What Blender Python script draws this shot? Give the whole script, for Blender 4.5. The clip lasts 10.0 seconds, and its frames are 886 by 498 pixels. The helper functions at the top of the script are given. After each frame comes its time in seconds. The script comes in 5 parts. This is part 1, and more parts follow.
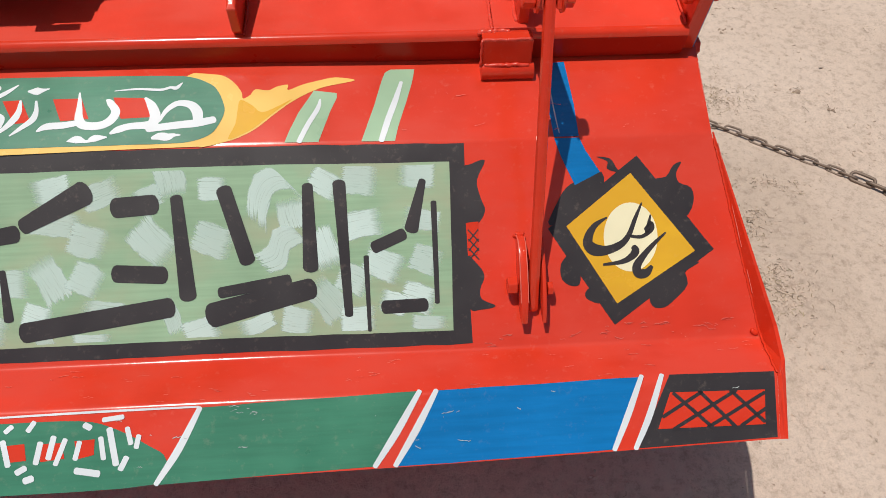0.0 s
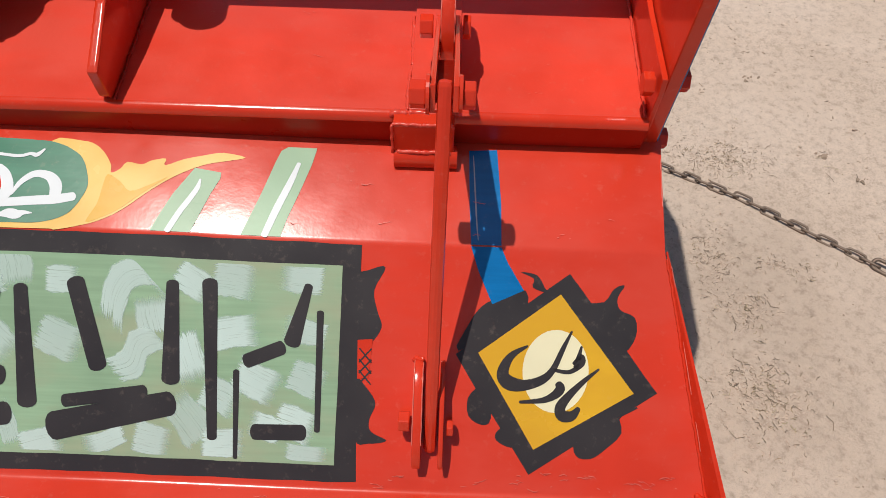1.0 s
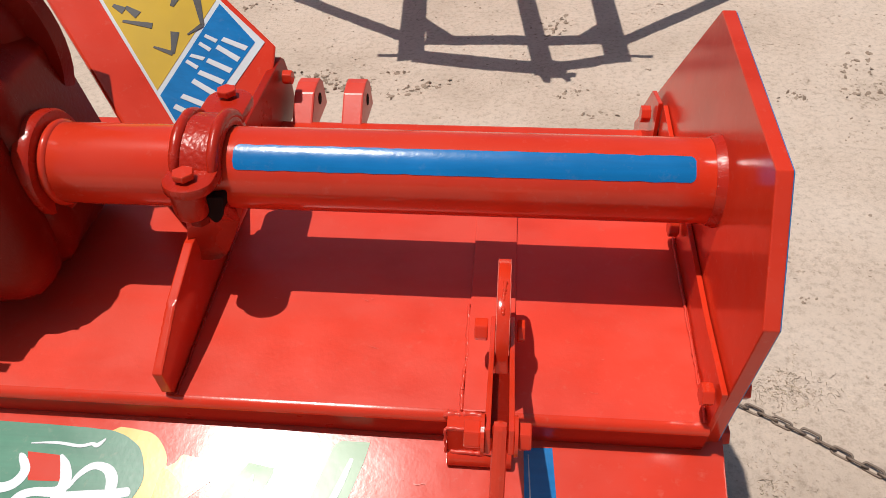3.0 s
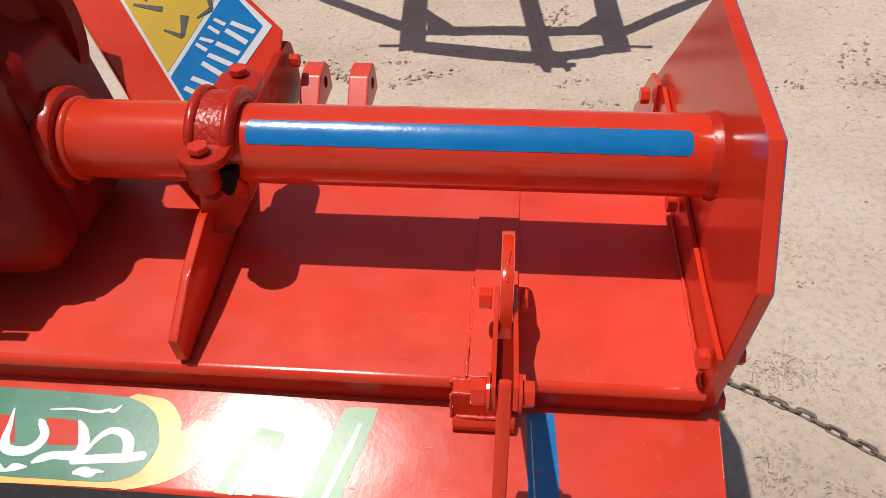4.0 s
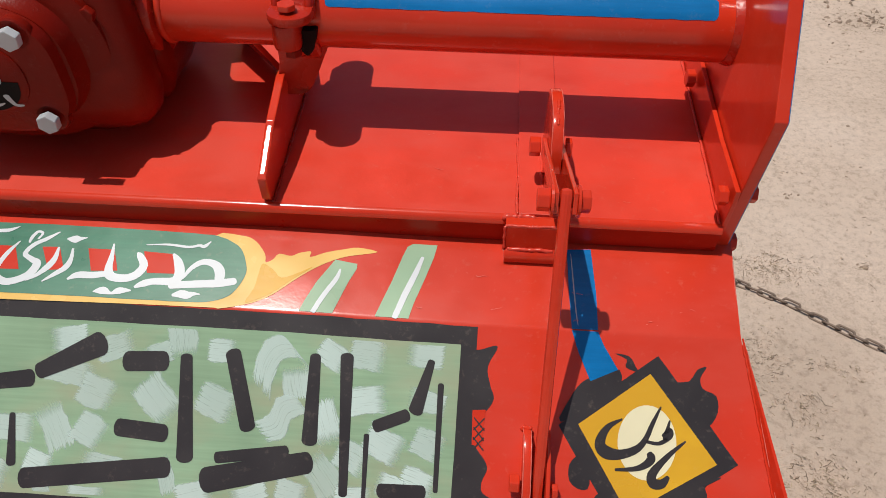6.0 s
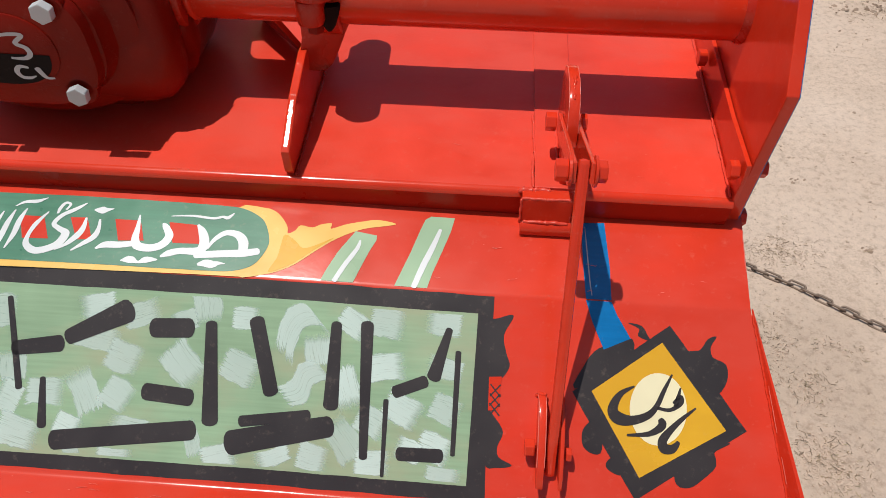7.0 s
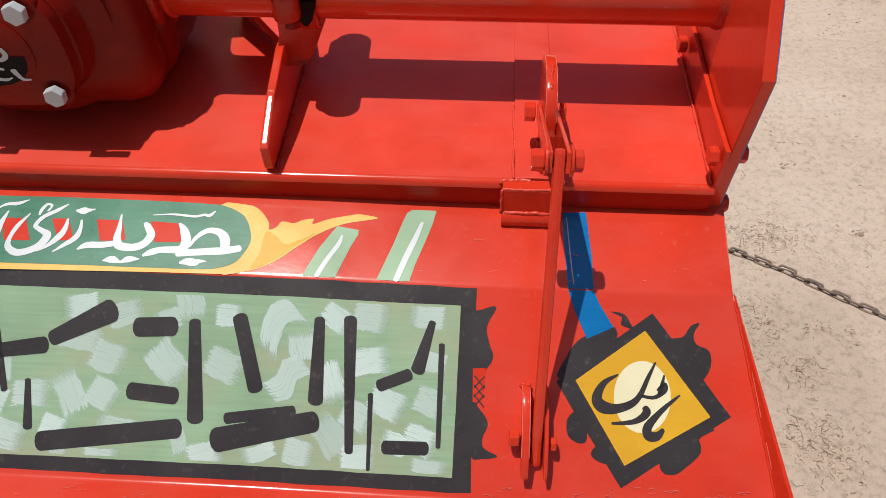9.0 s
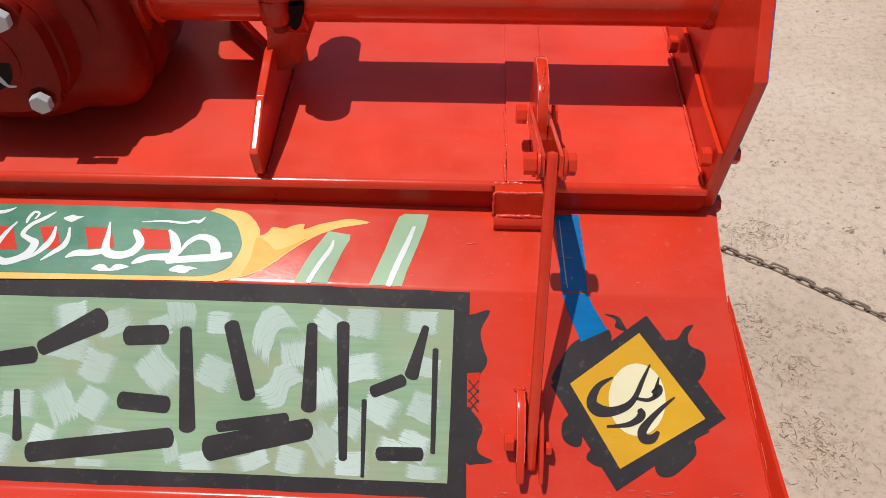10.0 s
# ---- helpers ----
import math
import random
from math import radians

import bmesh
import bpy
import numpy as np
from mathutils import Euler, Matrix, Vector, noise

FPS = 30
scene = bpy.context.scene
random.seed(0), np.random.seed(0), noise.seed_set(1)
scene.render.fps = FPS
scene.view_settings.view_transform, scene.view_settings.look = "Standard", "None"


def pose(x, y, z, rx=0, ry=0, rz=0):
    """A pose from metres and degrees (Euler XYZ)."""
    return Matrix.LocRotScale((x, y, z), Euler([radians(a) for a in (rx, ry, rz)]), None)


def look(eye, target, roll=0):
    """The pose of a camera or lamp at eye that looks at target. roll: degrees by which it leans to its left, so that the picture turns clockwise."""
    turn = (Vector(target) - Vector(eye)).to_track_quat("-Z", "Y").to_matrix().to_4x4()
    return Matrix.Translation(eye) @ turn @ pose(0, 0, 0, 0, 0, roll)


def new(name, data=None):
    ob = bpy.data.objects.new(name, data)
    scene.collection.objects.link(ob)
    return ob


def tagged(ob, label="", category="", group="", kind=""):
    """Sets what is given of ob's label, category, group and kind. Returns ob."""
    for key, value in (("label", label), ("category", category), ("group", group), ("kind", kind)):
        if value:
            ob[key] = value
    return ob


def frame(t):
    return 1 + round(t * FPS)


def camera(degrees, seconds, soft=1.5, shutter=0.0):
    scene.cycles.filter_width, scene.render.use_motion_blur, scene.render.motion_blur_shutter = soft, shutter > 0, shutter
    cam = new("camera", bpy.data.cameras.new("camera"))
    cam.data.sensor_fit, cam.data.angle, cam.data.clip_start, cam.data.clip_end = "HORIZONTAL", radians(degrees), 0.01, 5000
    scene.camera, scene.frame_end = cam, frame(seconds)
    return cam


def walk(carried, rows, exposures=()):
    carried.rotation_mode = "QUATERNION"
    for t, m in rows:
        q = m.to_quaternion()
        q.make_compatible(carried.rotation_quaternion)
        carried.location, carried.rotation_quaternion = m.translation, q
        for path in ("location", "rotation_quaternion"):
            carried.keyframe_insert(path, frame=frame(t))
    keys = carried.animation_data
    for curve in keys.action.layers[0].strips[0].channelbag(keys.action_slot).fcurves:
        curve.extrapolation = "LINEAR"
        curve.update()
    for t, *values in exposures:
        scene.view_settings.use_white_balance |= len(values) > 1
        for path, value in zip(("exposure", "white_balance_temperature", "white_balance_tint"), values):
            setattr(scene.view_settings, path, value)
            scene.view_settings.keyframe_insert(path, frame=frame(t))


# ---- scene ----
cam = camera(61.0, 10.0, 0.45)
PATH = [
    (0, (0.015, -0.009, 1.202), (0.065, 1.24, -0.36), -1.5),
    (0.5, (0.123, 0.092, 1.146), (0.121, 1.22, -0.506), -0.7),
    (1, (0.187, 0.198, 1.166), (0.114, 1.426, -0.411), -1.6),
    (1.5, (0.195, 0.319, 1.21), (0.04, 1.678, -0.25), -3.9),
    (2, (0.203, 0.372, 1.254), (0.004, 1.845, -0.084), -4.5),
    (2.5, (0.206, 0.367, 1.267), (0.0, 1.871, -0.035), -5.5),
    (3, (0.181, 0.313, 1.275), (-0.034, 1.821, -0.022), -4.4),
    (4.5, (0.177, 0.268, 1.27), (-0.033, 1.752, -0.053), -4.3),
    (5, (0.18, 0.243, 1.262), (-0.031, 1.705, -0.087), -3.3),
    (5.5, (0.147, 0.173, 1.262), (-0.035, 1.632, -0.093), -3.1),
    (6, (0.094, 0.078, 1.252), (-0.051, 1.524, -0.121), -2.2),
    (6.2, (0.086, 0.046, 1.25), (-0.061, 1.489, -0.127), -2.7),
    (7.5, (0.076, 0.039, 1.253), (-0.075, 1.465, -0.141), -1.7),
    (8, (0.085, 0.045, 1.254), (-0.077, 1.468, -0.143), -2.9),
    (8.5, (0.095, 0.037, 1.255), (-0.076, 1.463, -0.137), -3.4),
    (9, (0.101, 0.041, 1.25), (-0.05, 1.46, -0.151), -3.4),
    (9.5, (0.097, 0.044, 1.248), (-0.028, 1.47, -0.149), -2.7),
    (10, (0.099, 0.05, 1.251), (-0.029, 1.468, -0.154), -3.4),
]
walk(cam, [(t, look(eye, target, roll)) for t, eye, target, roll in PATH],
     [(0, -0.07), (0.5, -0.07), (1, -0.13), (1.5, -0.41), (2, -0.41), (2.5, -0.07), (3, 0.0), (4.5, -0.16), (5, -0.36), (5.5, -0.38), (6, -0.2), (7.5, -0.06), (10, -0.05)])

# ---- light ----
SUN = Vector((-0.208, -0.058, 0.97)).normalized()
world = bpy.data.worlds.new("world")
scene.world = world
world.use_nodes = True
wn = world.node_tree.nodes
sky = wn.new("ShaderNodeTexSky")
sky.sky_type, sky.sun_disc = "NISHITA", False
sky.sun_elevation = math.asin(SUN.z)
sky.sun_rotation = math.atan2(SUN.x, SUN.y)
sky.dust_density = 2.0
wn["Background"].inputs["Strength"].default_value = 0.064
world.node_tree.links.new(sky.outputs["Color"], wn["Background"].inputs["Color"])
sun = new("sun", bpy.data.lights.new("sun", "SUN"))
sun.data.energy, sun.data.angle, sun.data.color = 3.78, radians(0.6), (1.0, 0.95, 0.88)
sun.matrix_world = look(SUN * 20, (0, 0, 0))


# ---- materials ----
def shader(name):
    m = bpy.data.materials.new(name)
    m.use_nodes = True
    nt = m.node_tree
    return m, nt, nt.nodes["Principled BSDF"]


def node(nt, kind, **values):
    n = nt.nodes.new(kind)
    for k, v in values.items():
        n.inputs[k].default_value = v
    return n


def noise_at(nt, scale, detail=4.0, rough=0.6, stretch=None):
    co = nt.nodes.new("ShaderNodeTexCoord")
    n = node(nt, "ShaderNodeTexNoise", Scale=scale, Detail=detail, Roughness=rough)
    src = co.outputs["Object"]
    if stretch:
        mp = nt.nodes.new("ShaderNodeMapping")
        mp.inputs["Scale"].default_value = stretch
        nt.links.new(src, mp.inputs["Vector"])
        src = mp.outputs["Vector"]
    nt.links.new(src, n.inputs["Vector"])
    return n.outputs["Fac"]


def ramp(nt, fac, *stops):
    r = nt.nodes.new("ShaderNodeValToRGB")
    el = r.color_ramp.elements
    while len(el) < len(stops):
        el.new(0.5)
    for e, (p, c) in zip(el, stops):
        e.position = p
        e.color = (*c, 1) if len(c) == 3 else c
    nt.links.new(fac, r.inputs["Fac"])
    return r.outputs["Color"]


def mix(nt, fac, a, b, kind="MIX"):
    m = nt.nodes.new("ShaderNodeMix")
    m.data_type, m.blend_type = "RGBA", kind
    for sock, v in ((m.inputs["Factor"], fac), (m.inputs["A"], a), (m.inputs["B"], b)):
        if isinstance(v, (int, float)):
            sock.default_value = v
        elif isinstance(v, tuple):
            sock.default_value = (*v, 1)
        else:
            nt.links.new(v, sock)
    return m.outputs["Result"]


def bump(nt, bsdf, height, strength, distance):
    b = node(nt, "ShaderNodeBump", Strength=strength, Distance=distance)
    nt.links.new(height, b.inputs["Height"])
    nt.links.new(b.outputs["Normal"], bsdf.inputs["Normal"])


def paint(name, colour, rough=0.3, dust=0.12, grain=0.5, peel=0.16, streak=None, spec=0.5, runs=0.0, blotch=None):
    """Hand-brushed enamel: slight tone drift, fine dust, orange peel."""
    m, nt, b = shader(name)
    drift = ramp(nt, noise_at(nt, 7.0, 3.0), (0.3, (0.86, 0.86, 0.86)), (0.7, (1.08, 1.08, 1.08)))
    base = mix(nt, 1.0, colour, drift, "MULTIPLY")
    fleck = ramp(nt, noise_at(nt, 90.0, 5.0, 0.7), (0.58, (0, 0, 0)), (0.78, (1, 1, 1)))
    fade = nt.nodes.new("ShaderNodeMath")
    fade.operation = "MULTIPLY"
    nt.links.new(fleck, fade.inputs[0])
    fade.inputs[1].default_value = dust
    base = mix(nt, fade.outputs[0], base, (0.55, 0.42, 0.32))
    if streak:
        lines = ramp(nt, noise_at(nt, 30.0, 4.0, 0.6, streak), (0.35, (0.8, 0.8, 0.8)), (0.65, (1.1, 1.1, 1.1)))
        base = mix(nt, grain, base, mix(nt, 1.0, base, lines, "MULTIPLY"))
    if blotch:
        base = mix(nt, ramp(nt, noise_at(nt, 9.0, 4.0, 0.6, (0.6, 1.4, 1.4)), (0.42, (0, 0, 0)), (0.62, (0.8, 0.8, 0.8))), base, blotch)
    nt.links.new(base, b.inputs["Base Color"])
    rg = ramp(nt, noise_at(nt, 14.0, 4.0), (0.3, (rough * 0.85,) * 3), (0.75, (rough * 1.25,) * 3))
    nt.links.new(rg, b.inputs["Roughness"])
    b.inputs["Specular IOR Level"].default_value = spec
    fine = noise_at(nt, 160.0, 3.0)
    if runs:
        scuff = ramp(nt, noise_at(nt, 26.0, 7.0, 0.75, (0.6, 1.3, 1.3)), (0.60, (0, 0, 0)), (0.66, (1, 1, 1)))
        fine = mix(nt, runs, fine, scuff, "ADD")
    bump(nt, b, fine, peel, 0.0006)
    return m


RED = paint("red_enamel", (0.63, 0.035, 0.011), 0.15, 0.12, spec=0.4, blotch=(0.62, 0.046, 0.020))
# darker copy of RED: the shade on lip and bracket is in the colour
RED_SHADED = paint("shaded_red_enamel", (0.36, 0.013, 0.004), 0.30, 0.06, spec=0.18)
RED_BOARD = paint("red_board_enamel", (0.65, 0.042, 0.017), 0.18, 0.12, peel=0.12, spec=0.52, runs=0.1, blotch=(0.62, 0.057, 0.032))
RED_DECK = paint("dusty_red_enamel", (0.68, 0.052, 0.027), 0.33, 0.12, peel=0.3, spec=0.5, runs=0.1, blotch=(0.66, 0.074, 0.047))
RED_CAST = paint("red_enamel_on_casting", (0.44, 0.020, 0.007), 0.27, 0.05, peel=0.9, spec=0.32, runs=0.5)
# RED_CAST darkened: shade around the gearbox is put into this colour
RED_CAST_SHADED = paint("shaded_red_casting", (0.20, 0.0075, 0.0025), 0.34, 0.05, peel=0.8, spec=0.16, runs=0.5)
BLUE = paint("blue_enamel", (0.006, 0.165, 0.44), 0.20, 0.08, streak=(0.3, 4, 4), spec=0.34, peel=0.3, runs=0.12)
BLACK = paint("black_paint", (0.031, 0.026, 0.027), 0.42, 0.14)
MATT_BLACK = paint("matt_black_paint", (0.016, 0.013, 0.012), 0.7, 0.04, spec=0.08)
GREEN = paint("dark_green_paint", (0.045, 0.20, 0.12), 0.32, 0.18, streak=(0.3, 4, 4))
SAGE = paint("sage_green_paint", (0.29, 0.44, 0.275), 0.36, 0.05, streak=(0.2, 5, 5), blotch=(0.355, 0.39, 0.25))


def dragged():
    """Whitish paint dragged over wet green: bristle lines that fade along the stroke."""
    m, nt, b = shader("white_over_green_brush_paint")
    uv = nt.nodes.new("ShaderNodeUVMap")
    uv.uv_map = "stroke"
    info = nt.nodes.new("ShaderNodeObjectInfo")
    split = nt.nodes.new("ShaderNodeSeparateXYZ")
    nt.links.new(uv.outputs["UV"], split.inputs["Vector"])

    def calc(op, a, c):
        n = nt.nodes.new("ShaderNodeMath")
        n.operation = op
        n.use_clamp = op == "MULTIPLY"
        n.inputs[2].default_value = 0.0
        for k, v in enumerate((a, c)):
            if isinstance(v, (int, float)):
                n.inputs[k].default_value = v
            else:
                nt.links.new(v, n.inputs[k])
        return n.outputs[0]
    u, v = split.outputs["X"], split.outputs["Y"]
    seed = calc("MULTIPLY_ADD", info.outputs["Random"], 40.0)
    place = nt.nodes.new("ShaderNodeCombineXYZ")
    nt.links.new(calc("ADD", calc("MULTIPLY_ADD", u, 1.3), seed), place.inputs["X"])
    nt.links.new(calc("MULTIPLY_ADD", v, 30.0), place.inputs["Y"])
    nt.links.new(seed, place.inputs["Z"])
    lines = node(nt, "ShaderNodeTexNoise", Scale=1.0, Detail=4.0, Roughness=0.65)
    nt.links.new(place.outputs["Vector"], lines.inputs["Vector"])
    bristle = ramp(nt, lines.outputs["Fac"], (0.30, (0.60, 0.60, 0.60)), (0.43, (1, 1, 1)))
    along = ramp(nt, calc("MULTIPLY_ADD", calc("ADD", u, calc("MULTIPLY_ADD", lines.outputs["Fac"], 0.42)), 0.74), (0.17, (0, 0, 0)), (0.22, (1, 1, 1)), (0.66, (0.95, 0.95, 0.95)), (0.84, (0, 0, 0)))
    drift = noise_at(nt, 45.0, 3.0, 0.6)
    across = ramp(nt, calc("ADD", v, calc("MULTIPLY_ADD", calc("ADD", drift, -0.5), 0.3)), (0.05, (0, 0, 0)), (0.10, (1, 1, 1)), (0.88, (0.95, 0.95, 0.95)), (0.95, (0, 0, 0)))
    body = calc("ADD", calc("MULTIPLY_ADD", info.outputs["Random"], 0.38), 0.58)
    cover = calc("MULTIPLY", calc("MULTIPLY", calc("MULTIPLY", bristle, along), across), body)
    tint = mix(nt, bristle, (0.42, 0.56, 0.45), (0.61, 0.75, 0.69))
    nt.links.new(tint, b.inputs["Base Color"])
    nt.links.new(cover, b.inputs["Alpha"])
    b.inputs["Roughness"].default_value = 0.38
    return m


DAUB = dragged()
SAGE_LIGHT = paint("light_sage_paint", (0.33, 0.49, 0.32), 0.32, 0.04, peel=0.12, spec=0.26)
YELLOW = paint("ochre_yellow_paint", (0.72, 0.40, 0.024), 0.24, 0.10, peel=0.12, blotch=(0.66, 0.35, 0.024))
YELLOW_PALE = paint("pale_yellow_paint", (0.83, 0.52, 0.13), 0.24, 0.06, peel=0.12)
WHITE = paint("white_paint", (0.66, 0.70, 0.72), 0.4, 0.08)
SIGN_YELLOW = paint("lemon_sign_paint", (0.58, 0.37, 0.03), 0.5, 0.06, spec=0.2)
SCUFF = paint("rubbed_red_paint", (0.68, 0.14, 0.10), 0.4, 0.1)
RUBBED = paint("chalky_rubbed_paint", (0.42, 0.47, 0.46), 0.5, 0.1)
SIGN_WHITE = paint("weathered_white_paint", (0.60, 0.63, 0.65), 0.5, 0.12, spec=0.2)
CREAM = paint("cream_paint", (0.82, 0.76, 0.5), 0.4, 0.05)
SILVER = paint("silver_paint", (0.5, 0.53, 0.55), 0.35, 0.05)
# near-black for holes that aren't cut: their inner shade as colour
DARK = paint("hole_shade", (0.018, 0.009, 0.008), 0.8, 0.02, spec=0.05)


def metal(name, colour, rough):
    m, nt, b = shader(name)
    nt.links.new(mix(nt, noise_at(nt, 60.0), tuple(c * 0.6 for c in colour), colour), b.inputs["Base Color"])
    b.inputs["Metallic"].default_value, b.inputs["Roughness"].default_value = 0.6, rough
    bump(nt, b, noise_at(nt, 200.0), 0.4, 0.0008)
    return m


RUST = metal("rusty_steel", (0.27, 0.20, 0.155), 0.6)


def soil():
    m, nt, b = shader("dry_pale_soil")
    tone = ramp(nt, noise_at(nt, 1.6, 6.0, 0.6), (0.3, (0.475, 0.373, 0.295)), (0.5, (0.585, 0.466, 0.378)), (0.72, (0.64, 0.523, 0.436)))
    fine = ramp(nt, noise_at(nt, 55.0, 6.0, 0.75), (0.32, (0.72, 0.70, 0.68)), (0.5, (1, 1, 1)), (0.75, (1.08, 1.08, 1.06)))
    base = mix(nt, 1.0, tone, fine, "MULTIPLY")
    sand = ramp(nt, noise_at(nt, 210.0, 3.0, 0.7), (0.34, (0.88, 0.87, 0.86)), (0.52, (1.03, 1.03, 1.03)), (0.75, (1.10, 1.10, 1.09)))
    rough_patch = ramp(nt, noise_at(nt, 3.5, 4.0, 0.6), (0.42, (0.15, 0.15, 0.15)), (0.62, (1, 1, 1)))
    base = mix(nt, rough_patch, base, mix(nt, 1.0, base, sand, "MULTIPLY"))
    spots = ramp(nt, noise_at(nt, 11.0, 8.0, 0.7), (0.60, (0, 0, 0)), (0.74, (1, 1, 1)))
    base = mix(nt, mix(nt, 0.45, (0, 0, 0), spots), base, (0.25, 0.19, 0.13))
    nt.links.new(base, b.inputs["Base Color"])
    b.inputs["Roughness"].default_value = 0.95
    b.inputs["Specular IOR Level"].default_value = 0.15
    bump(nt, b, noise_at(nt, 48.0, 9.0, 0.76), 0.62, 0.011)
    return m


SOIL = soil()
BROKEN = paint("freshly_broken_soil", (0.33, 0.25, 0.19), 0.95, 0.3, spec=0.1)
CLOD = paint("soil_crumb", (0.54, 0.43, 0.345), 0.95, 0.2, spec=0.1)


def straw():
    m, nt, b = shader("dry_straw")
    geo = nt.nodes.new("ShaderNodeNewGeometry")
    nt.links.new(ramp(nt, geo.outputs["Random Per Island"], (0.0, (0.15, 0.115, 0.08)), (0.5, (0.29, 0.225, 0.16)), (0.85, (0.33, 0.26, 0.15)), (1.0, (0.5, 0.42, 0.27))), b.inputs["Base Color"])
    b.inputs["Roughness"].default_value = 0.85
    b.inputs["Specular IOR Level"].default_value = 0.15
    return m


STRAW = straw()


# ---- building helpers ----
def part(name, bm, material, parent=None, label="", smooth=None):
    if isinstance(bm, bmesh.types.BMesh):
        bmesh.ops.recalc_face_normals(bm, faces=bm.faces)
        me = bpy.data.meshes.new(name)
        bm.to_mesh(me)
        bm.free()
    else:
        me = bm
    me.materials.append(material)
    ob = new(name, me)
    if parent is not None:
        ob.parent = parent
    if smooth is not None:
        me.shade_smooth()
        me.set_sharp_from_angle(angle=radians(smooth))
    return tagged(ob, label) if label else ob


def bevel(bm, size, segs=2, angle=25):
    ed = [e for e in bm.edges if len(e.link_faces) == 2 and e.calc_face_angle(0) > radians(angle)]
    bmesh.ops.bevel(bm, geom=ed, offset=size, segments=segs, profile=0.6, affect="EDGES", clamp_overlap=True)
    return bm


def prism(outline, lo, hi, axis="x", round_=0.0015, bm=None):
    """A plate: an outline in the other two axes (in order), drawn out along axis from lo to hi."""
    own = bm is None
    b = bmesh.new()
    put = {"x": lambda u, v, w: (w, u, v), "y": lambda u, v, w: (u, w, v), "z": lambda u, v, w: (u, v, w)}[axis]
    rings = [[b.verts.new(put(u, v, w)) for u, v in outline] for w in (lo, hi)]
    b.faces.new(rings[0])
    b.faces.new(rings[1])
    n = len(outline)
    for i in range(n):
        b.faces.new((rings[0][i], rings[0][(i + 1) % n], rings[1][(i + 1) % n], rings[1][i]))
    bmesh.ops.recalc_face_normals(b, faces=b.faces)
    if round_:
        bevel(b, round_)
    if own:
        return b
    me = bpy.data.meshes.new("tmp")
    b.to_mesh(me)
    b.free()
    bm.from_mesh(me)
    bpy.data.meshes.remove(me)
    return bm


def box(lo, hi, round_=0.0015):
    return prism([(lo[1], lo[2]), (hi[1], lo[2]), (hi[1], hi[2]), (lo[1], hi[2])], lo[0], hi[0], "x", round_)


def frame_to(a, b):
    a, b = Vector(a), Vector(b)
    return Matrix.Translation((a + b) / 2) @ (b - a).to_track_quat("Z", "X").to_matrix().to_4x4(), (b - a).length


def rod(a, b, r, r2=None, segs=24, round_=0.0):
    m, length = frame_to(a, b)
    bm = bmesh.new()
    bmesh.ops.create_cone(bm, cap_ends=True, segments=segs, radius1=r, radius2=r if r2 is None else r2, depth=length, matrix=m)
    if round_:
        bevel(bm, round_, 2, 40)
    return bm


def bar(a, b, wide, thick, round_=0.002, up=(1, 0, 0)):
    """A flat bar from a to b; wide across `up`, thick along it."""
    a, b, up = Vector(a), Vector(b), Vector(up).normalized()
    d = (b - a).normalized()
    side = d.cross(up).normalized()
    up = side.cross(d)
    bm = bmesh.new()
    rings = []
    for p in (a, b):
        rings.append([bm.verts.new(p + side * (su * wide / 2) + up * (sv * thick / 2)) for su, sv in ((-1, -1), (1, -1), (1, 1), (-1, 1))])
    bm.faces.new(rings[0])
    bm.faces.new(rings[1])
    for i in range(4):
        bm.faces.new((rings[0][i], rings[0][(i + 1) % 4], rings[1][(i + 1) % 4], rings[1][i]))
    bmesh.ops.recalc_face_normals(bm, faces=bm.faces)
    if round_:
        bevel(bm, round_)
    return bm


def revolve(profile, a, axis, segs=48):
    """Profile rows (along, radius) turned round the axis through a."""
    q = Vector(axis).to_track_quat("Z", "X").to_matrix()
    bm = bmesh.new()
    rings = []
    for h, r in profile:
        rings.append([bm.verts.new(Vector(a) + q @ Vector((r * math.cos(2 * math.pi * i / segs), r * math.sin(2 * math.pi * i / segs), h))) for i in range(segs)])
    for r0, r1 in zip(rings, rings[1:]):
        for i in range(segs):
            bm.faces.new((r0[i], r0[(i + 1) % segs], r1[(i + 1) % segs], r1[i]))
    bm.faces.new(rings[0])
    bm.faces.new(rings[-1])
    return bm


def hex_bolt(at, axis, af=0.024, high=0.015, washer=True, turn=0.0):
    """A hexagon head standing on `at`, pointing along axis."""
    q = Vector(axis).to_track_quat("Z", "X").to_matrix().to_4x4() @ Matrix.Rotation(turn, 4, "Z")
    bm = bmesh.new()
    if washer:
        bmesh.ops.create_cone(bm, cap_ends=True, segments=24, radius1=af * 0.8, radius2=af * 0.78, depth=0.003,
                              matrix=Matrix.Translation(at) @ q @ Matrix.Translation((0, 0, 0.0015)))
    head = bmesh.new()
    bmesh.ops.create_cone(head, cap_ends=True, segments=6, radius1=af * 0.577, radius2=af * 0.577, depth=high,
                          matrix=Matrix.Translation(at) @ q @ Matrix.Translation((0, 0, 0.003 + high / 2)))
    bevel(head, 0.0016, 2, 30)
    me = bpy.data.meshes.new("tmp")
    head.to_mesh(me)
    head.free()
    bm.from_mesh(me)
    bpy.data.meshes.remove(me)
    return bm


